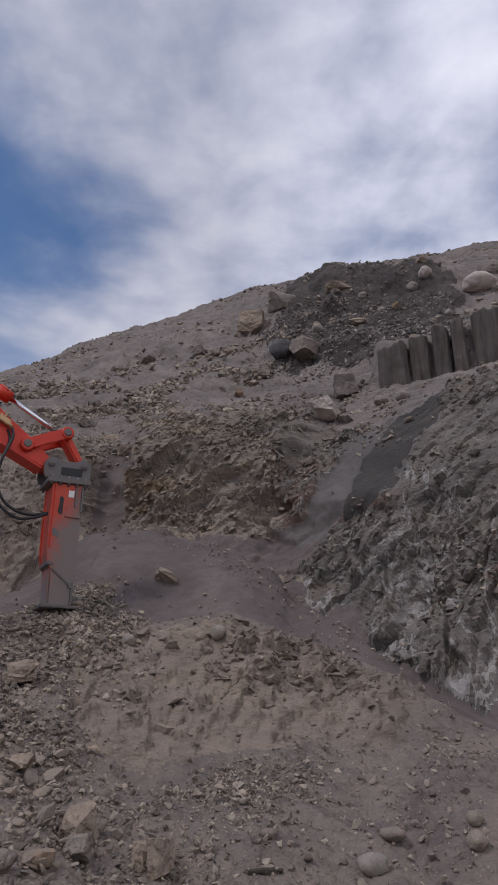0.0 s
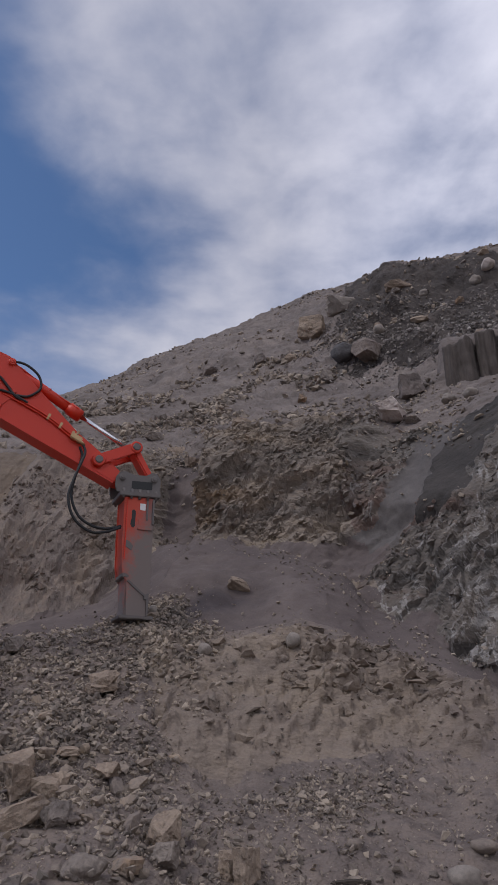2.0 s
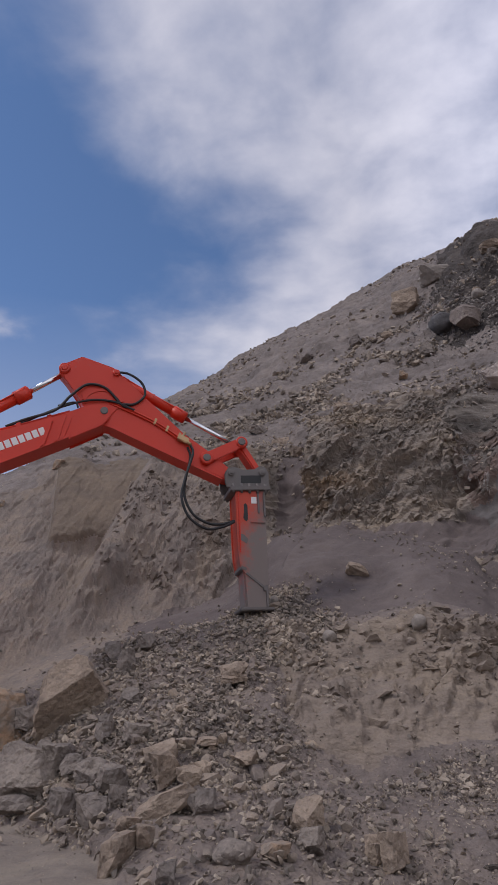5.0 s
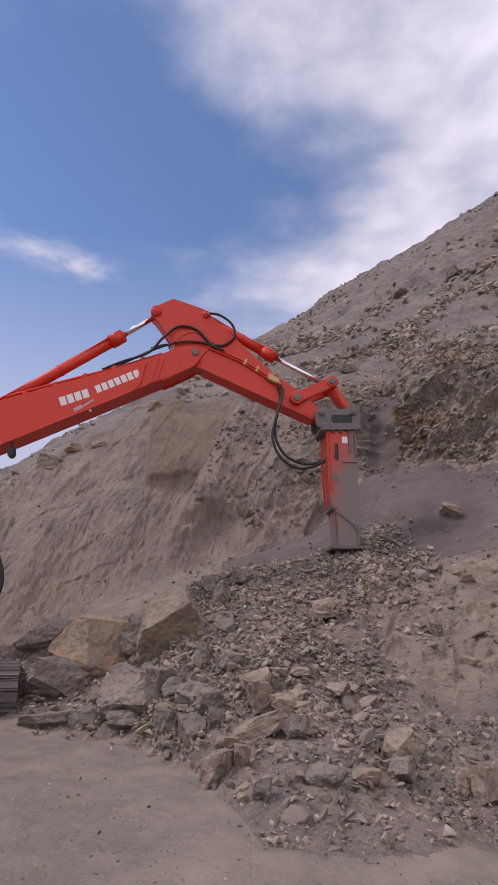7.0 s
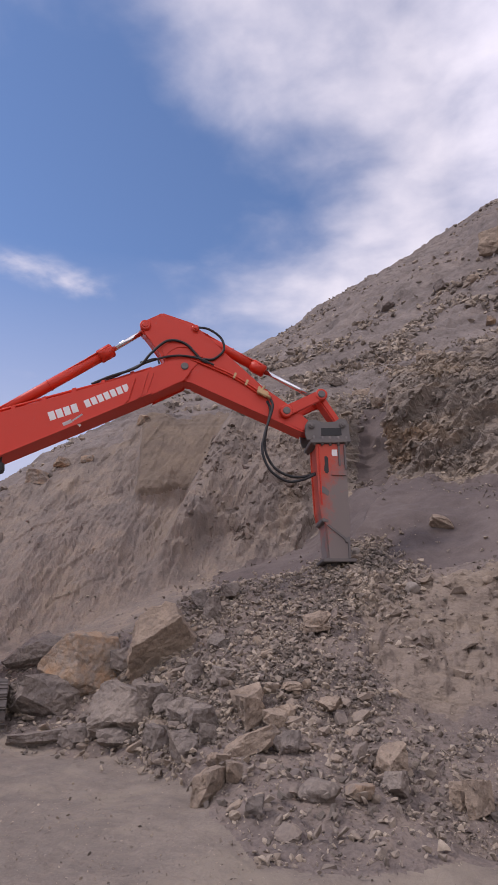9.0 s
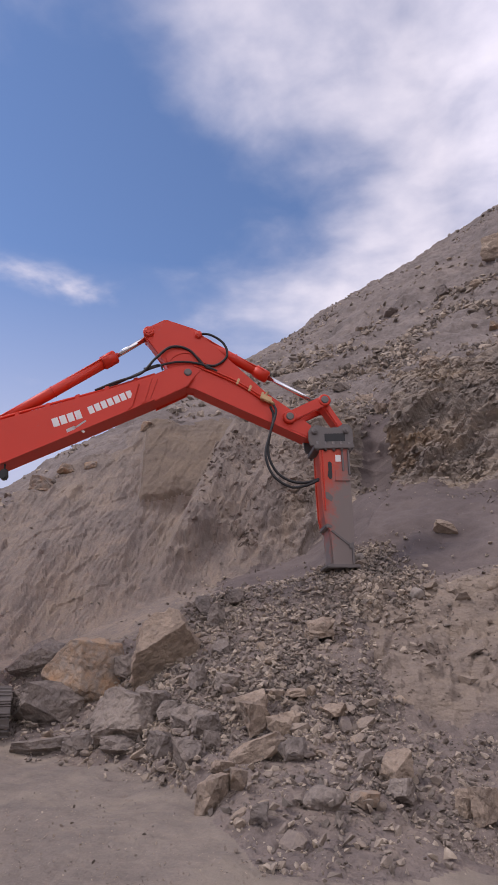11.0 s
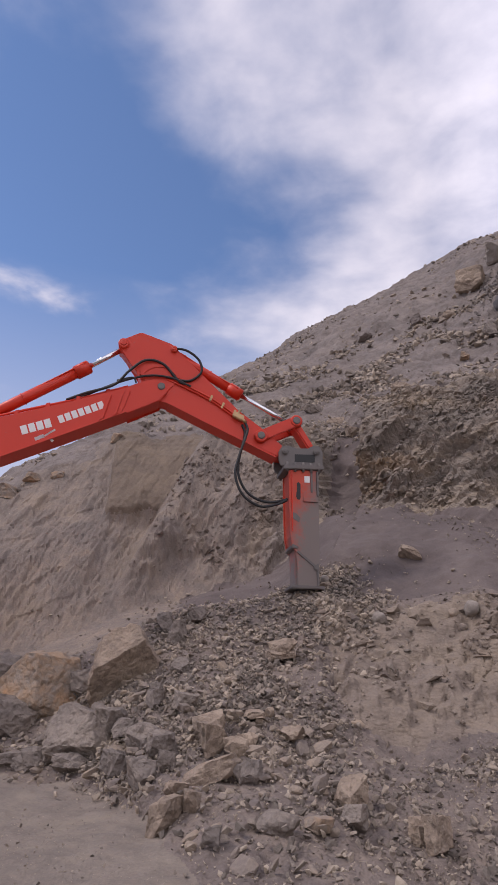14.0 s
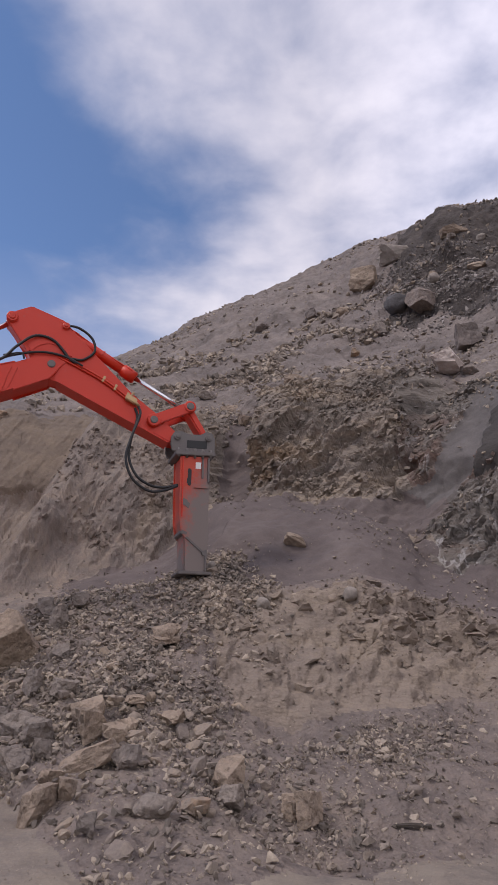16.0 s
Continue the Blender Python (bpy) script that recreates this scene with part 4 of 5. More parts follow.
            o.matrix_local = Matrix.Translation((x, 0, z)) @ Matrix.Rotation(ang, 4, "Y")
    return root


build_excavator()


# ---- loose stones ----
rng = np.random.default_rng(7)


def hull_stone(seed, points=16, flat=(1, 0.8, 0.62)):
    """An angular broken stone about 1 across: the hull of scattered points."""
    g = np.random.default_rng(seed)
    v = g.normal(size=(points, 3))
    v /= np.linalg.norm(v, axis=1)[:, None]
    v *= g.uniform(0.75, 1.0, (points, 1)) * 0.5
    v *= np.array(flat) * g.uniform(0.85, 1.15, 3)
    bm = bmesh.new()
    vs = [bm.verts.new(p) for p in v]
    res = bmesh.ops.convex_hull(bm, input=vs)
    drop = [e for e in res["geom_interior"] if isinstance(e, bmesh.types.BMVert)]
    bmesh.ops.delete(bm, geom=drop, context="VERTS")
    bmesh.ops.triangulate(bm, faces=bm.faces)
    bm.verts.ensure_lookup_table()
    bm.verts.index_update()
    V = np.array([x.co[:] for x in bm.verts], np.float32)
    F = np.array([[x.index for x in f.verts] for f in bm.faces], np.int64)
    bm.free()
    return V, F


def turns(n_, g, tip=0.6):
    a, b, c = g.uniform(0, 6.283, n_), g.normal(0, tip, n_), g.normal(0, tip, n_)
    ca_, sa_, cb, sb, cc, sc = np.cos(a), np.sin(a), np.cos(b), np.sin(b), np.cos(c), np.sin(c)
    z, o = np.zeros(n_), np.ones(n_)
    Rz = np.stack([np.stack([ca_, -sa_, z], 1), np.stack([sa_, ca_, z], 1), np.stack([z, z, o], 1)], 1)
    Ry = np.stack([np.stack([cb, z, sb], 1), np.stack([z, o, z], 1), np.stack([-sb, z, cb], 1)], 1)
    Rx = np.stack([np.stack([o, z, z], 1), np.stack([z, cc, -sc], 1), np.stack([z, sc, cc], 1)], 1)
    return Rz @ Ry @ Rx


TINY = [hull_stone(150 + k, 7, f) for k, f in enumerate([(1, .75, .6), (1, .62, .4), (1, .85, .7), (1, .5, .4)])]
SHAPES = [hull_stone(100 + k, 11, f) for k, f in enumerate([(1, .78, .6), (1, .66, .44), (1, .88, .74), (1, .6, .45), (1, .85, .48), (1, .7, .62)])]
area = (RF * np.gradient(np.radians(AZ))[:, None].repeat(NR, 1).ravel() * np.tile(np.gradient(RR), NA))


def scatter(name, weight, count, lo, hi, power, mat, label, cat, sink=0.2, seed=1, lay=None):
    """Many stones of sizes lo to hi, thrown over the ground where weight says."""
    shapes = TINY if hi < 0.12 else SHAPES
    g = np.random.default_rng(seed)
    p = np.clip(weight, 0, None) * area * near
    k = g.choice(len(p), count, p=p / p.sum())
    size = lo * (hi / lo) ** (g.uniform(0, 1, count) ** power)
    rot = turns(count, g)
    if lay is not None:
        rot = np.array(Euler((0, radians(-lay), 0)).to_matrix())[None] @ turns(count, g, 0.35)
    shape = g.integers(0, len(shapes), count)
    VV, FF, base_ = [], [], 0
    for s_ in range(len(shapes)):
        V, F = shapes[s_]
        sel = np.nonzero(shape == s_)[0]
        pos_ = GROUND[k[sel]] + g.normal(0, 0.03, (len(sel), 3))
        pos_[:, 2] += size[sel] * (0.3 - sink)
        w_ = np.einsum("nij,vj->nvi", rot[sel], V) * size[sel][:, None, None] + pos_[:, None, :]
        VV.append(w_.reshape(-1, 3))
        FF.append((F[None] + (np.arange(len(sel)) * len(V))[:, None, None] + base_).reshape(-1, 3))
        base_ += len(sel) * len(V)
    return tagged(new(name, mesh_from(name, np.concatenate(VV), np.concatenate(FF), [mat])), label, cat, kind="stuff")


def patches(size, seed, lo=0.0):
    v = np.zeros(len(P))
    v[near] = np.clip(fbm(P[near], size, 3, seed) * 1.3 + 0.35 + lo, 0, 1)
    return v


pa, pb, pc = patches(1.6, 201), patches(2.5, 211), patches(5.0, 221)
heap_w = band(1.05, 3.02)
soil = 1 - 0.9 * band(2.0, 2.98, 0.3) * stepped(bank_edge, 1.2) * sector(-40, 14, 4)
rubble_side = sector(-50, -12, 6)
scatter("rubble", heap_w * soil * (0.22 + pa) * (0.35 + rubble_side * 1.3), 24000, 0.03, 0.19, 2.2, STONE, "angular grey and tan broken stones covering the heap", "rubble", seed=11)
scatter("gravel", heap_w * (0.3 + pb) + band(-1, 1.1) * 0.16 * np.clip((RF - 4) / 3, 0, 1) * (0.2 + pa), 12000, 0.015, 0.06, 1.5, STONE, "fine gravel scattered over heap and road", "gravel", seed=12)
scatter("gravel", heap_w * soil * sector(-10, 16, 4) * (0.15 + pa ** 2), 6000, 0.025, 0.11, 2.2, STONE, "small broken stones over the soft bank", "gravel", seed=22)
scatter("road_gravel", band(-1, 1.05) * np.clip((RF - 3.5) / 2, 0, 1) * (0.15 + pa) * (RF < 14), 7000, 0.010, 0.045, 2.2, STONE, "fine grit strewn over the dirt road", "gravel", seed=20)
crest_w = band(2.45, 3.1) * sector(-27, -9, 4)
scatter("rubble", crest_w * (0.2 + pa), 6500, 0.04, 0.22, 1.4, STONE, "freshly broken stones under the breaker", "rubble", seed=13)
scatter("scree_stones", band(3, 4.1) * (0.1 + pa ** 2), 2600, 0.03, 0.16, 2.2, STONE, "small stones lying on dusty scree", "stones", seed=14)
scatter("hillside_stones", band(4.9, 8.2) * (0.05 + pc ** 2) * (1 + 2 * (pb > 0.7)), 14000, 0.07, 0.55, 2.6, STONE, "grey brown stones scattered over the hillside", "stones", seed=15)
scatter("scarp_stones", band(5.85, 6.62, 0.15) * sector(1, 21, 4) * (0.35 + pb), 8000, 0.07, 0.42, 2.4, PEBBLE, "stones set in a dark gravel scarp", "stones", seed=16)
scatter("ledge_stones", band(4.05, 5.05) * (1 - 0.9 * chute) * (1 - 0.8 * plate) * (0.1 + pa ** 2) * (0.02 + sector(-15, 40, 3)), 1500, 0.06, 0.3, 2.4, STONE, "broken stones lodged in the rock face", "stones", seed=17)
band_w = band(5.45, 6.35, 0.2) * sector(-30, 4, 4) * np.clip(pb * 1.6 - 0.45, 0, 1)
scatter("hillside_rubble", band_w, 4000, 0.14, 0.75, 2.2, STONE, "bands of broken rock across the hillside", "rubble", seed=18)
scatter("bench_rubble", band(4.85, 5.5, 0.2) * sector(-24, 14, 4) * (0.1 + pa ** 2), 3000, 0.08, 0.4, 2.2, STONE, "grey rubble along the top of the cut", "rubble", seed=19)
# blocks still held in the cut: shards that lie with the beds
scatter("broken_rock", band(4.05, 5.0, 0.1) * sector(3.5, 45, 1.5) * (1 - chute) * (1 - 0.85 * plate) * (0.1 + pa ** 2), 2200, 0.08, 0.6, 1.9, FACE_R, "dark jagged blocks of the veined rock face", "broken rock", sink=0.45, seed=31, lay=48)
scatter("broken_rock", band(4.05, 5.0, 0.1) * sector(-15, 3.5, 1.5) * (1 - chute) * (1 - gully) * (0.15 + pa ** 2), 3600, 0.08, 0.5, 2.0, FACE_M, "olive jagged blocks of the middle rock face", "broken rock", sink=0.42, seed=32, lay=48)
scatter("broken_rock", band(4.1, 5.0, 0.1) * sector(-50, -15, 1.5) * (1 - slab) * ridge * (0.1 + pa ** 2), 1100, 0.08, 0.5, 1.8, FACE_L, "pale jagged blocks along the cut face", "broken rock", sink=0.5, seed=33, lay=55)
scatter("broken_rock", band(2.15, 3.0, 0.1) * stepped(bank_edge - 1, 1.2) * sector(-40, 12, 2) * (0.1 + pa ** 2), 700, 0.08, 0.55, 1.8, BANK_ROCK, "tan ledges of soft rock in the bank", "broken rock", sink=0.40, seed=34, lay=12)


# ---- boulders and single rocks ----
def ico(level):
    bm = bmesh.new()
    bmesh.ops.create_icosphere(bm, subdivisions=level, radius=1.0)
    bm.verts.ensure_lookup_table()
    V = np.array([v.co[:] for v in bm.verts])
    F = np.array([[v.index for v in f.verts] for f in bm.faces])
    bm.free()
    return V, F


ICO = {k: ico(k) for k in (3, 4, 5)}


def boulder_mesh(name, size, seed, kind, mat, level=3, faces=()):
    """A boulder: a block split along planes, with chipped edges (block, slab), or nearly round and worn."""
    g = np.random.default_rng(seed)
    if kind == "round":
        V, F = ICO[level]
        p = V / np.linalg.norm(V, axis=1)[:, None] * 0.5
        p = p * (1 + 0.13 * fbm(p.astype(np.float32) + seed % 97, 0.4, 4, seed)[:, None] + 0.10 * facets(p.astype(np.float32) + seed % 41, 0.45, seed)[:, None])
        p = p / (p.max(0) - p.min(0)) * np.array(size)
        return mesh_from(name, p.astype(np.float32), F, [mat], True)
    nrm = g.normal(size=(10 if kind == "block" else 7, 3))
    nrm /= np.linalg.norm(nrm, axis=1)[:, None]
    off = g.uniform(0.36, 0.52, len(nrm))
    if faces:
        own = np.array(faces, float)
        nrm = np.concatenate([own[:, :3] / np.linalg.norm(own[:, :3], axis=1)[:, None], nrm[:4]])
        off = np.concatenate([own[:, 3], off[:4] + 0.1])
    bm = bmesh.new()
    bmesh.ops.create_cube(bm, size=1.0)
    for v, o in zip(nrm, off):
        cut_ = bmesh.ops.bisect_plane(bm, geom=bm.verts[:] + bm.edges[:] + bm.faces[:], plane_co=Vector(v * o), plane_no=Vector(v), clear_outer=True)
        rim = [e for e in cut_["geom_cut"] if isinstance(e, bmesh.types.BMEdge)]
        if rim:
            bmesh.ops.edgeloop_fill(bm, edges=rim)
    bmesh.ops.remove_doubles(bm, verts=bm.verts, dist=0.02)
    bmesh.ops.bevel(bm, geom=list(bm.edges), offset=0.006, segments=1, affect="EDGES", clamp_overlap=True)
    span = {3: 0.3, 4: 0.16, 5: 0.085}[level]
    for _ in range(6):
        bmesh.ops.triangulate(bm, faces=bm.faces)
        long_ = [e for e in bm.edges if e.calc_length() > span]
        if not long_:
            break
        bmesh.ops.subdivide_edges(bm, edges=long_, cuts=1)
    bmesh.ops.triangulate(bm, faces=bm.faces)
    bmesh.ops.recalc_face_normals(bm, faces=bm.faces)
    bm.verts.index_update()
    p = np.array([v.co[:] for v in bm.verts], np.float32)
    F = np.array([[v.index for v in f.verts] for f in bm.faces])
    bm.free()
    p = p * (1 + 0.08 * facets(p + seed % 53, 0.38, seed)[:, None] + 0.05 * facets(p + seed % 17, 0.15, seed + 2)[:, None] + 0.03 * fbm(p + seed % 31, 0.16, 3, seed + 3)[:, None])
    p = p / (p.max(0) - p.min(0)) * np.array(size)
    return mesh_from(name, p.astype(np.float32), F, [mat])


def put_rock(name, x, y, size, kind, mat, label, seed, spin=0.0, tip=(0, 0), level=3, lift=0.30, group="", cat="boulder", faces=()):
    ob = new(name, boulder_mesh(name, size, seed, kind, mat, level, faces))
    gx = ground_at(x, y)
    ob.matrix_world = pose(float(gx[0]), float(gx[1]), float(gx[2]) + size[2] * lift, tip[0], tip[1], spin)
    return tagged(ob, label, cat, group)


DARKB = rough_stone("dark_blue_grey_stone", [(0.075, 0.07, 0.07), (0.105, 0.099, 0.10), (0.14, 0.13, 0.128)], 0.9, 0.6, 26, chunks=(0.4, 0.3))
TAN = rough_stone("tan_boulder_stone", [(0.21, 0.168, 0.135), (0.33, 0.257, 0.198), (0.41, 0.325, 0.248)], 1.1, 0.8, 34, chunks=(0.3, 0.5))
GREYB = rough_stone("grey_boulder_stone", [(0.155, 0.132, 0.118), (0.235, 0.198, 0.172), (0.30, 0.252, 0.212)], 0.9, 0.7, 26, random_tint=0.1, chunks=(0.22, 0.6))
RUST = rough_stone("rusty_boulder_stone", [(0.21, 0.175, 0.152), (0.31, 0.257, 0.213), (0.355, 0.25, 0.17), (0.38, 0.215, 0.115)], 0.8, 0.8, 34, chunks=(0.3, 0.5))
# the big broken blocks at the road's edge
put_rock("boulder", -6.20, 10.25, (1.28, 1.1, 1.5), "block", TAN, "large tan angular boulder leaning on smaller broken rock", 301, 31, (0, 0), 5, 0.27, faces=[(0.35, -0.75, -0.55, 0.06), (-0.25, -0.80, 0.55, 0.27), (0.8, -0.1, 0.6, 0.42), (-0.95, -0.1, 0.2, 0.40), (0.95, -0.1, -0.2, 0.43), (-0.3, 0.2, 0.95, 0.46), (0, 1, 0.2, 0.42)])
put_rock("boulder", -8.00, 10.42, (1.62, 1.2, 1.5), "block", RUST, "large tan boulder with a rusty orange patch beside others", 302, 28, (0, 0), 5, 0.23, faces=[(0.55, -0.8, 0.2, 0.34), (-0.5, -0.8, 0.15, 0.36), (-0.6, -0.4, -0.7, 0.34), (0.1, -0.6, -0.8, 0.40), (1, 0.1, 0.1, 0.42), (-0.7, 0, 0.7, 0.40), (0.1, 0, 1, 0.44), (0, 1, 0, 0.42), (0.3, -0.3, 0.9, 0.44)])
put_rock("boulder", -8.25, 9.80, (1.20, 0.90, 0.80), "block", GREYB, "grey brown boulder wedged under a larger tan one", 303, 60, (5, 5), 4, 0.25)
put_rock("boulder", -6.05, 9.08, (1.4, 0.95, 0.90), "block", GREYB, "cracked grey boulder with a flat dusty top", 304, 15, (-8, 4), 5, 0.13)
put_rock("boulder", -9.30, 10.60, (1.20, 0.80, 0.65), "slab", GREYB, "dark tilted slab of rock among boulders", 305, 30, (0, -24), 4, 0.28)
put_rock("boulder", -7.60, 8.85, (0.95, 0.50, 0.26), "slab", GREYB, "thin grey slab lying on the road edge", 306, 42, (0, -5), 4, 0.25)
BLOCKS = [
    (-4.82, 8.70, .55, .45, .42), (-4.44, 8.45, .42, .36, .36), (-4.28, 7.66, .46, .36, .38), (-5.17, 8.40, .50, .36, .28),
    (-3.03, 7.83, .34, .26, .26), (-5.11, 9.42, .32, .3, .38), (-5.91, 12.35, .55, .4, .36), (-5.29, 10.50, .40, .34, .36),
    (-4.55, 9.26, .4, .32, .3), (-6.19, 9.62, .5, .4, .34), (-6.49, 9.05, .62, .42, .32), (-1.66, 7.33, .3, .26, .26),
    (-7.0, 9.5, .5, .45, .4), (-7.25, 10.6, .55, .5, .5), (-5.4, 9.0, .42, .35, .34), (-6.9, 8.85, .4, .3, .22),
]
for k, (x, y, a, b, c) in enumerate(BLOCKS):
    put_rock("rock", x, y, (a, b, c), "block", GREYB, "angular grey broken rock at the foot of the heap", 330 + k, 47 * k, (6, 9), 4, 0.26, "broken rocks of the heap", "rock")
SLABS = [(-3.93, 8.80, .46, .36, .36, -15), (-3.39, 7.72, .78, .36, .26, -20), (-3.55, 6.85, .36, .32, .40, 0), (-3.28, 6.95, .24, .2, .24, 0), (-1.79, 7.70, .38, .32, .40, 4),
         (-1.05, 7.52, .18, .16, .2, 0), (-0.85, 7.52, .2, .18, .3, 6), (-3.33, 8.76, .28, .2, .2, 0), (-2.86, 9.18, .45, .3, .2, -14), (-3.71, 11.1, .6, .45, .2, 12)]
for k, (x, y, a, b, c, tp) in enumerate(SLABS):
    put_rock("rock", x, y, (a, b, c), "block", TAN, "tan angular block lying on the rubble", 360 + k, 25 + 31 * k * (k != 1), (0, tp), 4, 0.32, "broken rocks of the heap", "rock")
put_rock("rock", -2.26, 6.68, (.42, .34, .24), "round", GREYB, "smooth grey rounded rock half buried in rubble", 380, 20, (0, 0), 4, 0.22, cat="rock")
put_rock("rock", -1.92, 6.92, (.30, .24, .16), "block", RUST, "small rusty orange rock in the rubble", 381, 10, (0, 5), 3, 0.28, cat="rock")
TOE_ROCKS = [(-4.93, 8.64, 0.41, 0.38), (-4.47, 8.41, 0.35, 0.3), (-5.63, 9.05, 0.44, 0.35), (-4.53, 7.96, 0.37, 0.27), (-4.99, 8.14, 0.35, 0.3), (-4.13, 7.92, 0.25, 0.26), (-6.77, 8.78, 0.39, 0.27),
             (-5.99, 8.64, 0.5, 0.26), (-5.17, 9.48, 0.26, 0.37), (-6.03, 11.69, 0.32, 0.41), (-6.48, 12.06, 0.31, 0.38), (-3.83, 8.59, 0.38, 0.39), (-3.42, 8.55, 0.38, 0.24), (-2.91, 7.67, 0.29, 0.26)]
TOE_ROCKS += [(-3.64, 7.2, 0.28, 0.16), (-1.05, 7.47, 0.25, 0.21), (-0.85, 7.29, 0.23, 0.34), (-3.46, 9.21, 0.39, 0.15), (-3.68, 11.05, 0.52, 0.3), (-2.72, 6.19, 0.16, 0.18)]
for k, (x, y, a, c) in enumerate(TOE_ROCKS):
    put_rock("rock", x, y + 0.06, (a * 1.05, a * 0.85, c * 1.1), "block", (GREYB, TAN)[k in (11, 12, 14, 15, 16, 17, 18)], "angular broken rock in the rubble beside the road", 390 + 7 * k, 37 * k + 10, (5, -7), 4, 0.34, "broken rocks of the heap", "rock")
# pale water-worn stones on heap and road
WORN = [(1.23, 7.70, .33, .22), (2.48, 8.25, .22, .18), (2.37, 7.87, .27, .2), (1.54, 8.12, .34, .15), (-0.57, 12.66, .32, .3), (-0.91, 12.6, .2, .18), (-0.76, 12.46, .18, .15), (-3.67, 14.15, .26, .24), (-2.23, 12.5, .3, .24), (-2.96, 6.3, .13, .1), (0.22, 8.05, .18, .11)]
for k, (x, y, a, c) in enumerate(WORN):
    put_rock("stone", x, y, (a, a * 0.8, c), "round", PALE if k in (0, 4, 7, 8) else BOULDER, "rounded stone resting on the spoil", 400 + k, 40 * k, (0, 4), 3, 0.32, "pale rounded stones", "stone")
put_rock("rock", -1.90, 15.05, (.60, .44, .38), "block", TAN, "flat tan rock lying on the scree", 420, 30, (4, 14), 4, 0.2, cat="rock")
# the bench and hillside
UP = [
    (-5.63, 24.3, 1.1, .6, .5, "slab", TAN, "tan slab lying on the slope"), (-4.8, 23.1, .45, .4, .42, "block", TAN, "small tan block lying on the slope"),
    (2.73, 21.25, 1.6, 1.0, .95, "block", LIGHT, "pale angular boulder at the edge of the bench"), (3.3, 20.7, .65, .5, .4, "block", GREYB, "dark rock beside a pale boulder"),
    (1.74, 31.2, 1.35, 1.2, 1.25, "round", DARKB, "dark blue-grey rounded boulder below the scarp"), (0.24, 36.5, 1.7, 1.3, 1.6, "block", TAN, "pale brown boulder on the hillside"),
    (2.32, 36.3, 2.4, 1.2, 1.1, "slab", PALE, "long pale boulder beside the dark scarp"), (-1.18, 34.4, .9, .8, .6, "round", TAN, "tan rounded boulder on the hillside"),
    (3.8, 31.7, .82, .7, .55, "round", PALE, "pale stone in the dark scarp"), (10.77, 33.2, .9, .8, .76, "round", LIGHT, "white rounded boulder on the scarp"),
    (9.94, 33.5, .68, .6, .68, "round", PALE, "pale stone on the scarp"), (13.1, 31.1, 2.0, 1.5, 1.25, "round", LIGHT, "large white rounded boulder on the slope"),
    (16.4, 36.0, 1.3, 1.1, 1.2, "round", GREYB, "grey rounded boulder near the ridge"), (4.89, 21.8, .75, .6, .42, "round", PALE, "pale flat stone below the earth bank"),
    (5.46, 21.0, .6, .5, .4, "round", PALE, "pale rounded stone below the earth bank"), (10.47, 29.2, .52, .5, .5, "round", PALE, "white stone above the earth bank"),
]
UP += [
    (5.64, 34.8, 1.6, .8, .6, "slab", TAN, "flat reddish slab in the scarp"), (6.9, 33.6, .62, .6, .52, "round", PALE, "pale stone in the scarp"),
    (2.96, 30.6, 1.8, 1.4, 1.6, "block", HEAP, "dark brown pointed rock below the scarp"), (0.67, 29.8, .8, .7, .95, "block", GREYB, "upright brown block on the bench"),
    (-6.62, 37.2, 1.2, .8, .6, "block", HILL, "dark rock on the hillside"),
    (-3.18, 35.5, .9, .7, .6, "block", HILL, "dark rock on the hillside"), (4.03, 24.4, 1.05, .9, 1.0, "block", HILL, "block of earth on the bench"),
    (-3.01, 24.6, .8, .6, .4, "block", TAN, "tan rock above the cut"), (-7.13, 26.0, .95, .7, .55, "block", GREYB, "grey rock above the cut"),
]
for k, (x, y, a, b, c, kd, mt, lb) in enumerate(UP):
    put_rock("boulder", x, y, (a, b, c), kd, mt, lb, 450 + k, 33 * k if kd != "slab" else 12, (3, -6), 4, 0.5 if mt is LIGHT else 0.32)
for k, (x, y, a, b, c) in enumerate([(9.36, 28.6, .45, .4, .42), (3.9, 32.6, .7, .6, .5), (-0.57, 28.6, .55, .45, .4), (1.14, 20.9, .4, .3, .26), (11.13, 34.6, .8, .6, .55), (8.52, 32.2, .6, .5, .42), (5.33, 34.6, .55, .5, .44), (6.0, 31.3, 1.0, .7, .46), (-14.9, 16.4, .9, .7, .5), (-14.3, 16.9, .6, .5, .35), (-13.7, 17.3, .45, .4, .35), (-12.5, 18.9, .5, .5, .45)]):
    put_rock("boulder", x, y, (a, b, c), "block", (GREYB, TAN, RUST)[k % 3 if k < 8 else 2], "weathered brown boulder lying on the slope", 500 + k, 50 * k, (4, 7), 4, 0.3 if k < 8 else 0.02)

# medium rocks: a few meshes, many places
MID = [mesh_from("rock", *hull_stone(600 + k, 26, (1, .8, .68)), [BOULDER]) for k in range(9)]


def throw_rocks(weight, count, lo, hi, label, group, seed):
    g = np.random.default_rng(seed)
    p = np.clip(weight, 0, None) * area * near
    for k in g.choice(len(p), count, p=p / p.sum()):
        s_ = lo * (hi / lo) ** (g.uniform() ** 1.8)
        ob = new("rock", MID[int(g.integers(0, len(MID)))])
        c = GROUND[k]
        ob.matrix_world = pose(float(c[0]), float(c[1]), float(c[2]) + s_ * 0.12, g.normal(0, 18), g.normal(0, 18), g.uniform(0, 360)) @ Matrix.Diagonal((s_, s_ * g.uniform(.7, 1.1), s_ * g.uniform(.6, 1.1), 1))
        tagged(ob, label, "rock", group)


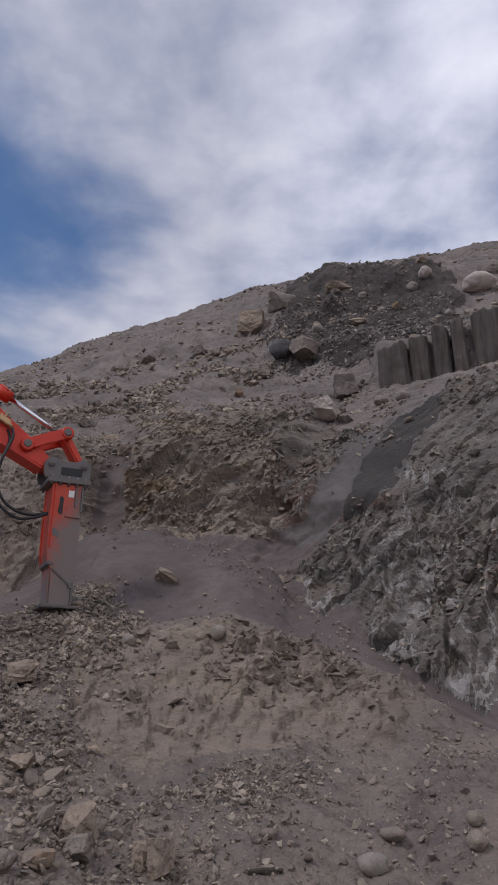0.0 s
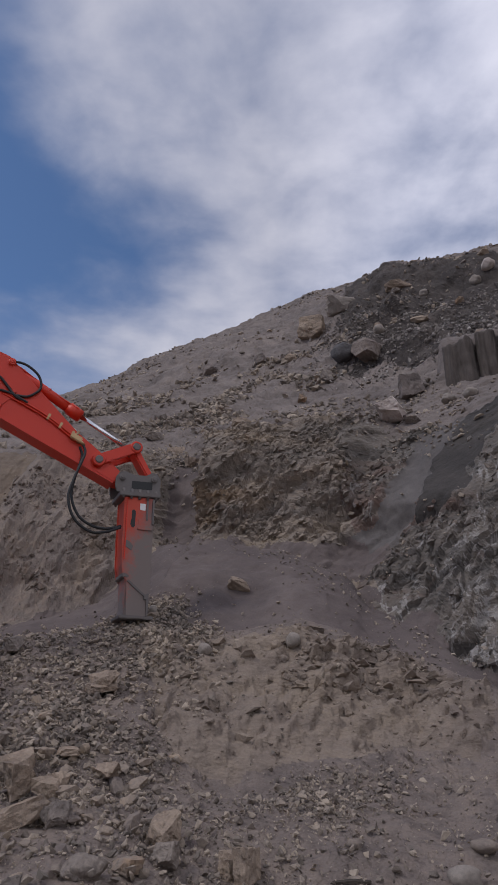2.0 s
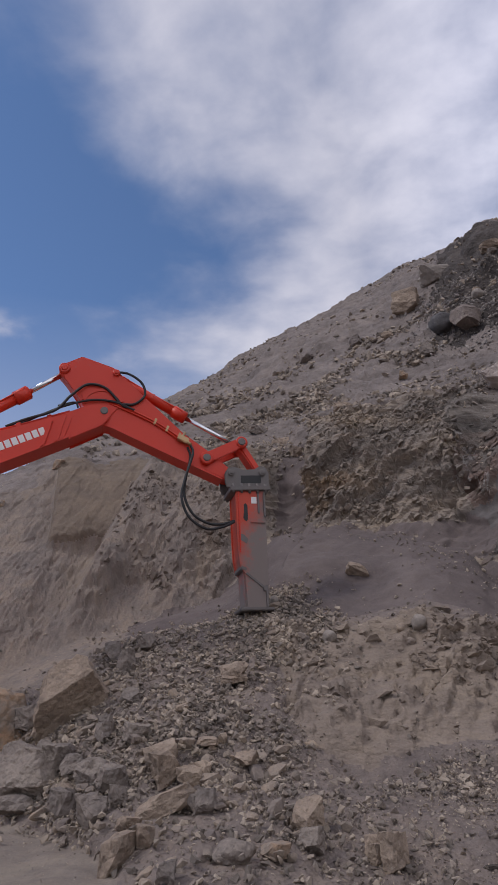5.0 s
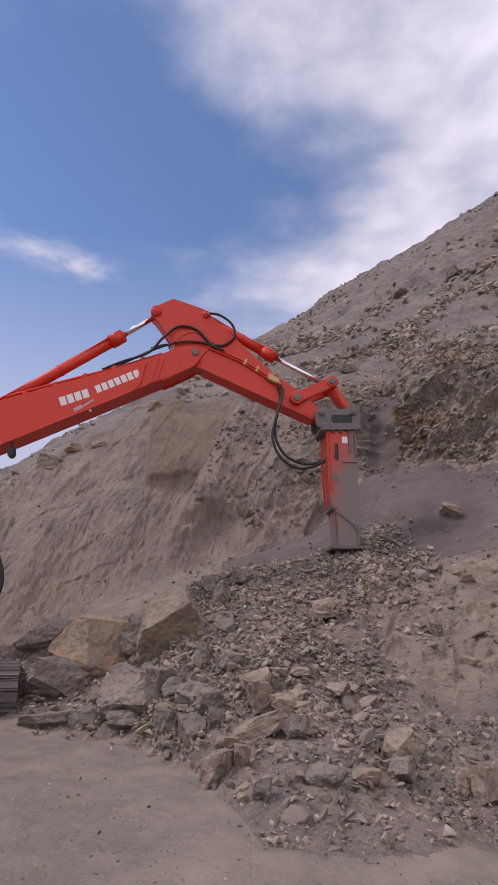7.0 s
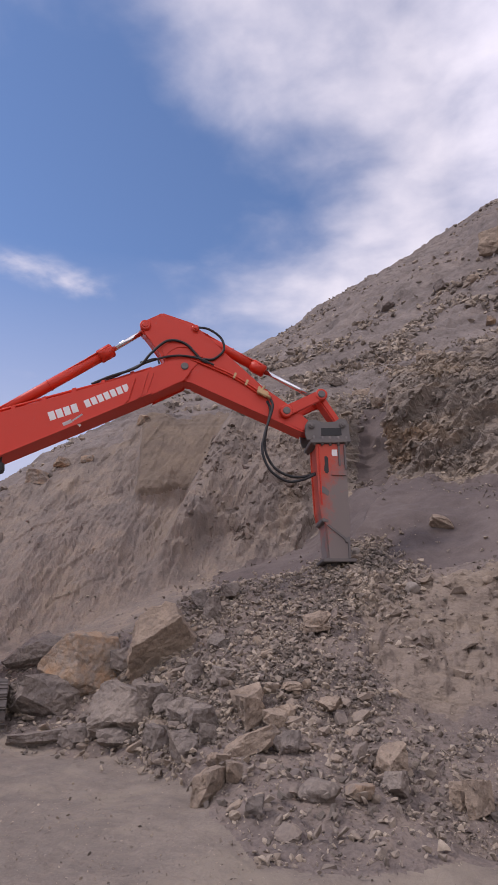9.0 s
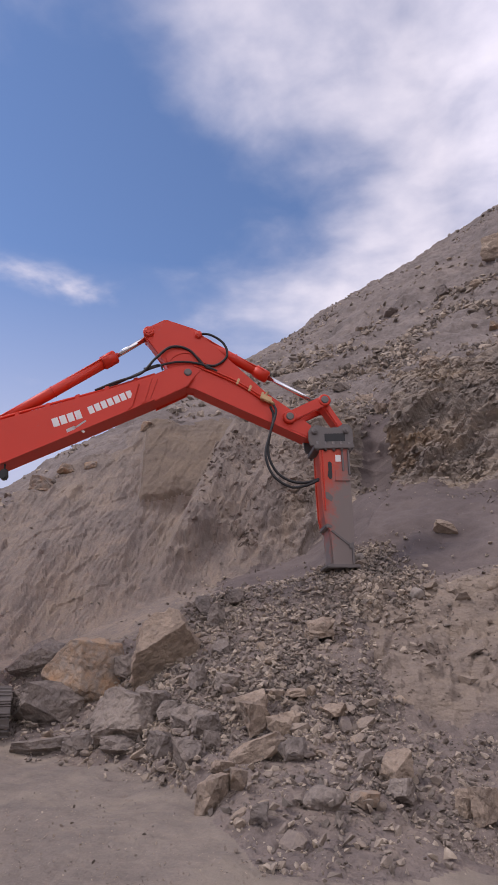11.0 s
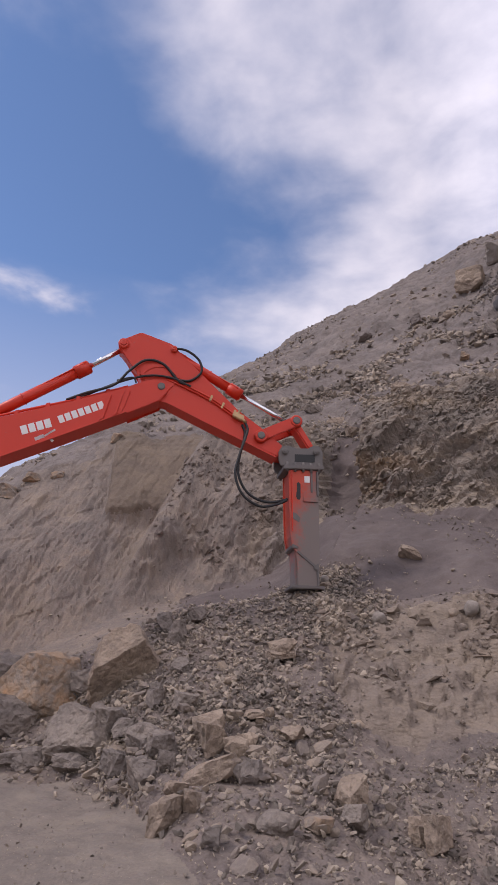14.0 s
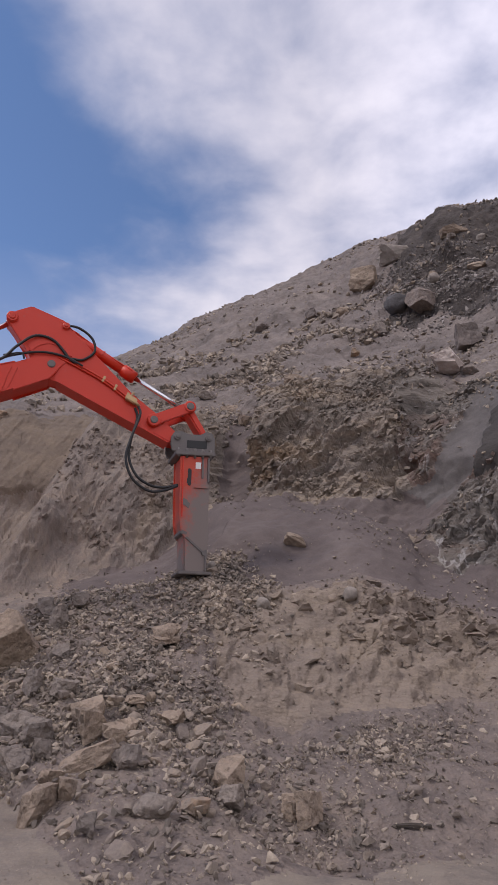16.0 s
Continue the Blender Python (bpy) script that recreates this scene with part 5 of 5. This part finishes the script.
throw_rocks(heap_w * sector(-44, -14, 5) * band(1.1, 3.0) * (0.2 + pa) * soil, 260, 0.14, 0.40, "angular grey brown rock in the broken heap", "rocks in the heap", 21)
throw_rocks(band(5.0, 7.4) * (0.04 + pc ** 3), 90, 0.25, 0.7, "weathered grey brown rock on the stony hillside", "rocks on the hillside", 22)


# ---- fluted earth bank below the scarp ----
def earth_pillar(a0, a1, r0, z0, z1, seed):
    """One upright rib of the eroded bank: rounded front, grooves, an uneven crown; it runs back into the slope."""
    g = np.random.default_rng(seed)
    nu, nv = 28, 26
    c = radians((a0 + a1) / 2)
    half = r0 * radians(a1 - a0) / 2
    uu = np.linspace(-1, 1, nu)
    front = 0.24 * (1 - np.abs(uu) ** 7)
    V = []
    for j in range(nv):
        t = j / (nv - 1)
        z = z0 - 0.5 + (z1 - z0 + 0.5) * t
        lean = 0.28 * t
        for i, u in enumerate(uu):
            q3 = np.array([[u * half * 3.0 + seed, z * 0.25, 0.0]], np.float32)
            groove = float(fbm(q3, 1.0, 4, seed)[0]) * 0.15
            chip = float(fbm(np.array([[u * half + seed, z, 3.0]], np.float32), 0.5, 4, seed + 5)[0]) * 0.05
            crown = float(fbm(np.array([[u * half * 1.3 + seed, 0, 7.0]], np.float32), 0.6, 3, seed + 9)[0]) * 0.22 * t
            V.append((u * half * (1 - 0.05 * t), lean - front[i] + groove + chip, z + crown))
    rows_ = nv
    for t in (0.35, 0.8, 2.2):
        for i, u in enumerate(uu):
            V.append((u * half * 0.97, V[(nv - 1) * nu + i][1] + t, V[(nv - 1) * nu + i][2] + 0.12 + 0.28 * t))
        rows_ += 1
    F = [(j * nu + i, j * nu + i + 1, (j + 1) * nu + i + 1, (j + 1) * nu + i) for j in range(rows_ - 1) for i in range(nu - 1)]
    # sides run back into the slope
    n0 = len(V)
    for i in (0, nu - 1):
        for j in range(nv):
            x, y, z = V[j * nu + i]
            V.append((x * 0.97, y + 2.4, z))
    for s_, i in ((0, 0), (1, nu - 1)):
        for j in range(nv - 1):
            F.append((j * nu + i, (j + 1) * nu + i, n0 + s_ * nv + j + 1, n0 + s_ * nv + j))
    me = mesh_from("earth_pillar", np.array(V, np.float32), np.array(F), [EARTH], True)
    ob = new("earth_pillar", me)
    ob.matrix_world = pose(math.sin(c) * r0, math.cos(c) * r0, 0, 0, 0, -math.degrees(c))
    return tagged(ob, "dark brown fluted rib of eroded earth below the scarp", "earth bank", "ribs of the earth bank")


for k, (a0, a1, r0, z0, z1) in enumerate([(12.5, 15.5, 24.3, 13.4, 15.75), (15.6, 17.5, 24.5, 13.6, 16.15), (17.8, 19.5, 24.3, 13.7, 16.35), (19.6, 20.9, 24.3, 13.8, 16.55), (21.5, 24.3, 24.4, 13.8, 16.85), (24.4, 27.6, 24.5, 14.0, 17.2)]):
    earth_pillar(a0, a1, r0, z0, z1, 700 + 13 * k)


# ---- a weathered length of board on the rubble ----
def build_board(x, y, length, spin):
    g = ground_at(x, y)
    bm = bmesh.new()
    n_ = 9
    rings = []
    for k in range(n_):
        t = k / (n_ - 1)
        wide = 0.026 * (1 - 0.35 * abs(2 * t - 1) ** 3) + 0.004 * math.sin(k * 2.3)
        high = 0.012 + 0.003 * math.sin(k * 1.7)
        cx, cz = (t - 0.5) * length, 0.012 * math.sin(t * 4.0)
        rings.append([bm.verts.new((cx, a_ * wide, cz + b_ * high)) for a_, b_ in ((-1, -1), (1, -1), (1, 1), (-1, 1))])
    for ra, rb in zip(rings, rings[1:]):
        for s_ in range(4):
            bm.faces.new((ra[s_], ra[(s_ + 1) % 4], rb[(s_ + 1) % 4], rb[s_]))
    bm.faces.new(rings[0][::-1])
    bm.faces.new(rings[-1])
    ob = part("board", bm, BOARD)
    ob.matrix_world = pose(float(g[0]), float(g[1]), float(g[2]) + 0.03, 8, -3, spin)
    return tagged(ob, "dark weathered splinter of board lying on rubble", "board")


BOARD = rough_stone("weathered_wood", [(0.05, 0.042, 0.036), (0.085, 0.070, 0.058), (0.12, 0.10, 0.082)], 6.0, 0.5, 60, streak=((0, 0, 0), (0.5, 6, 6)))
build_board(0.14, 7.52, 0.40, 8)
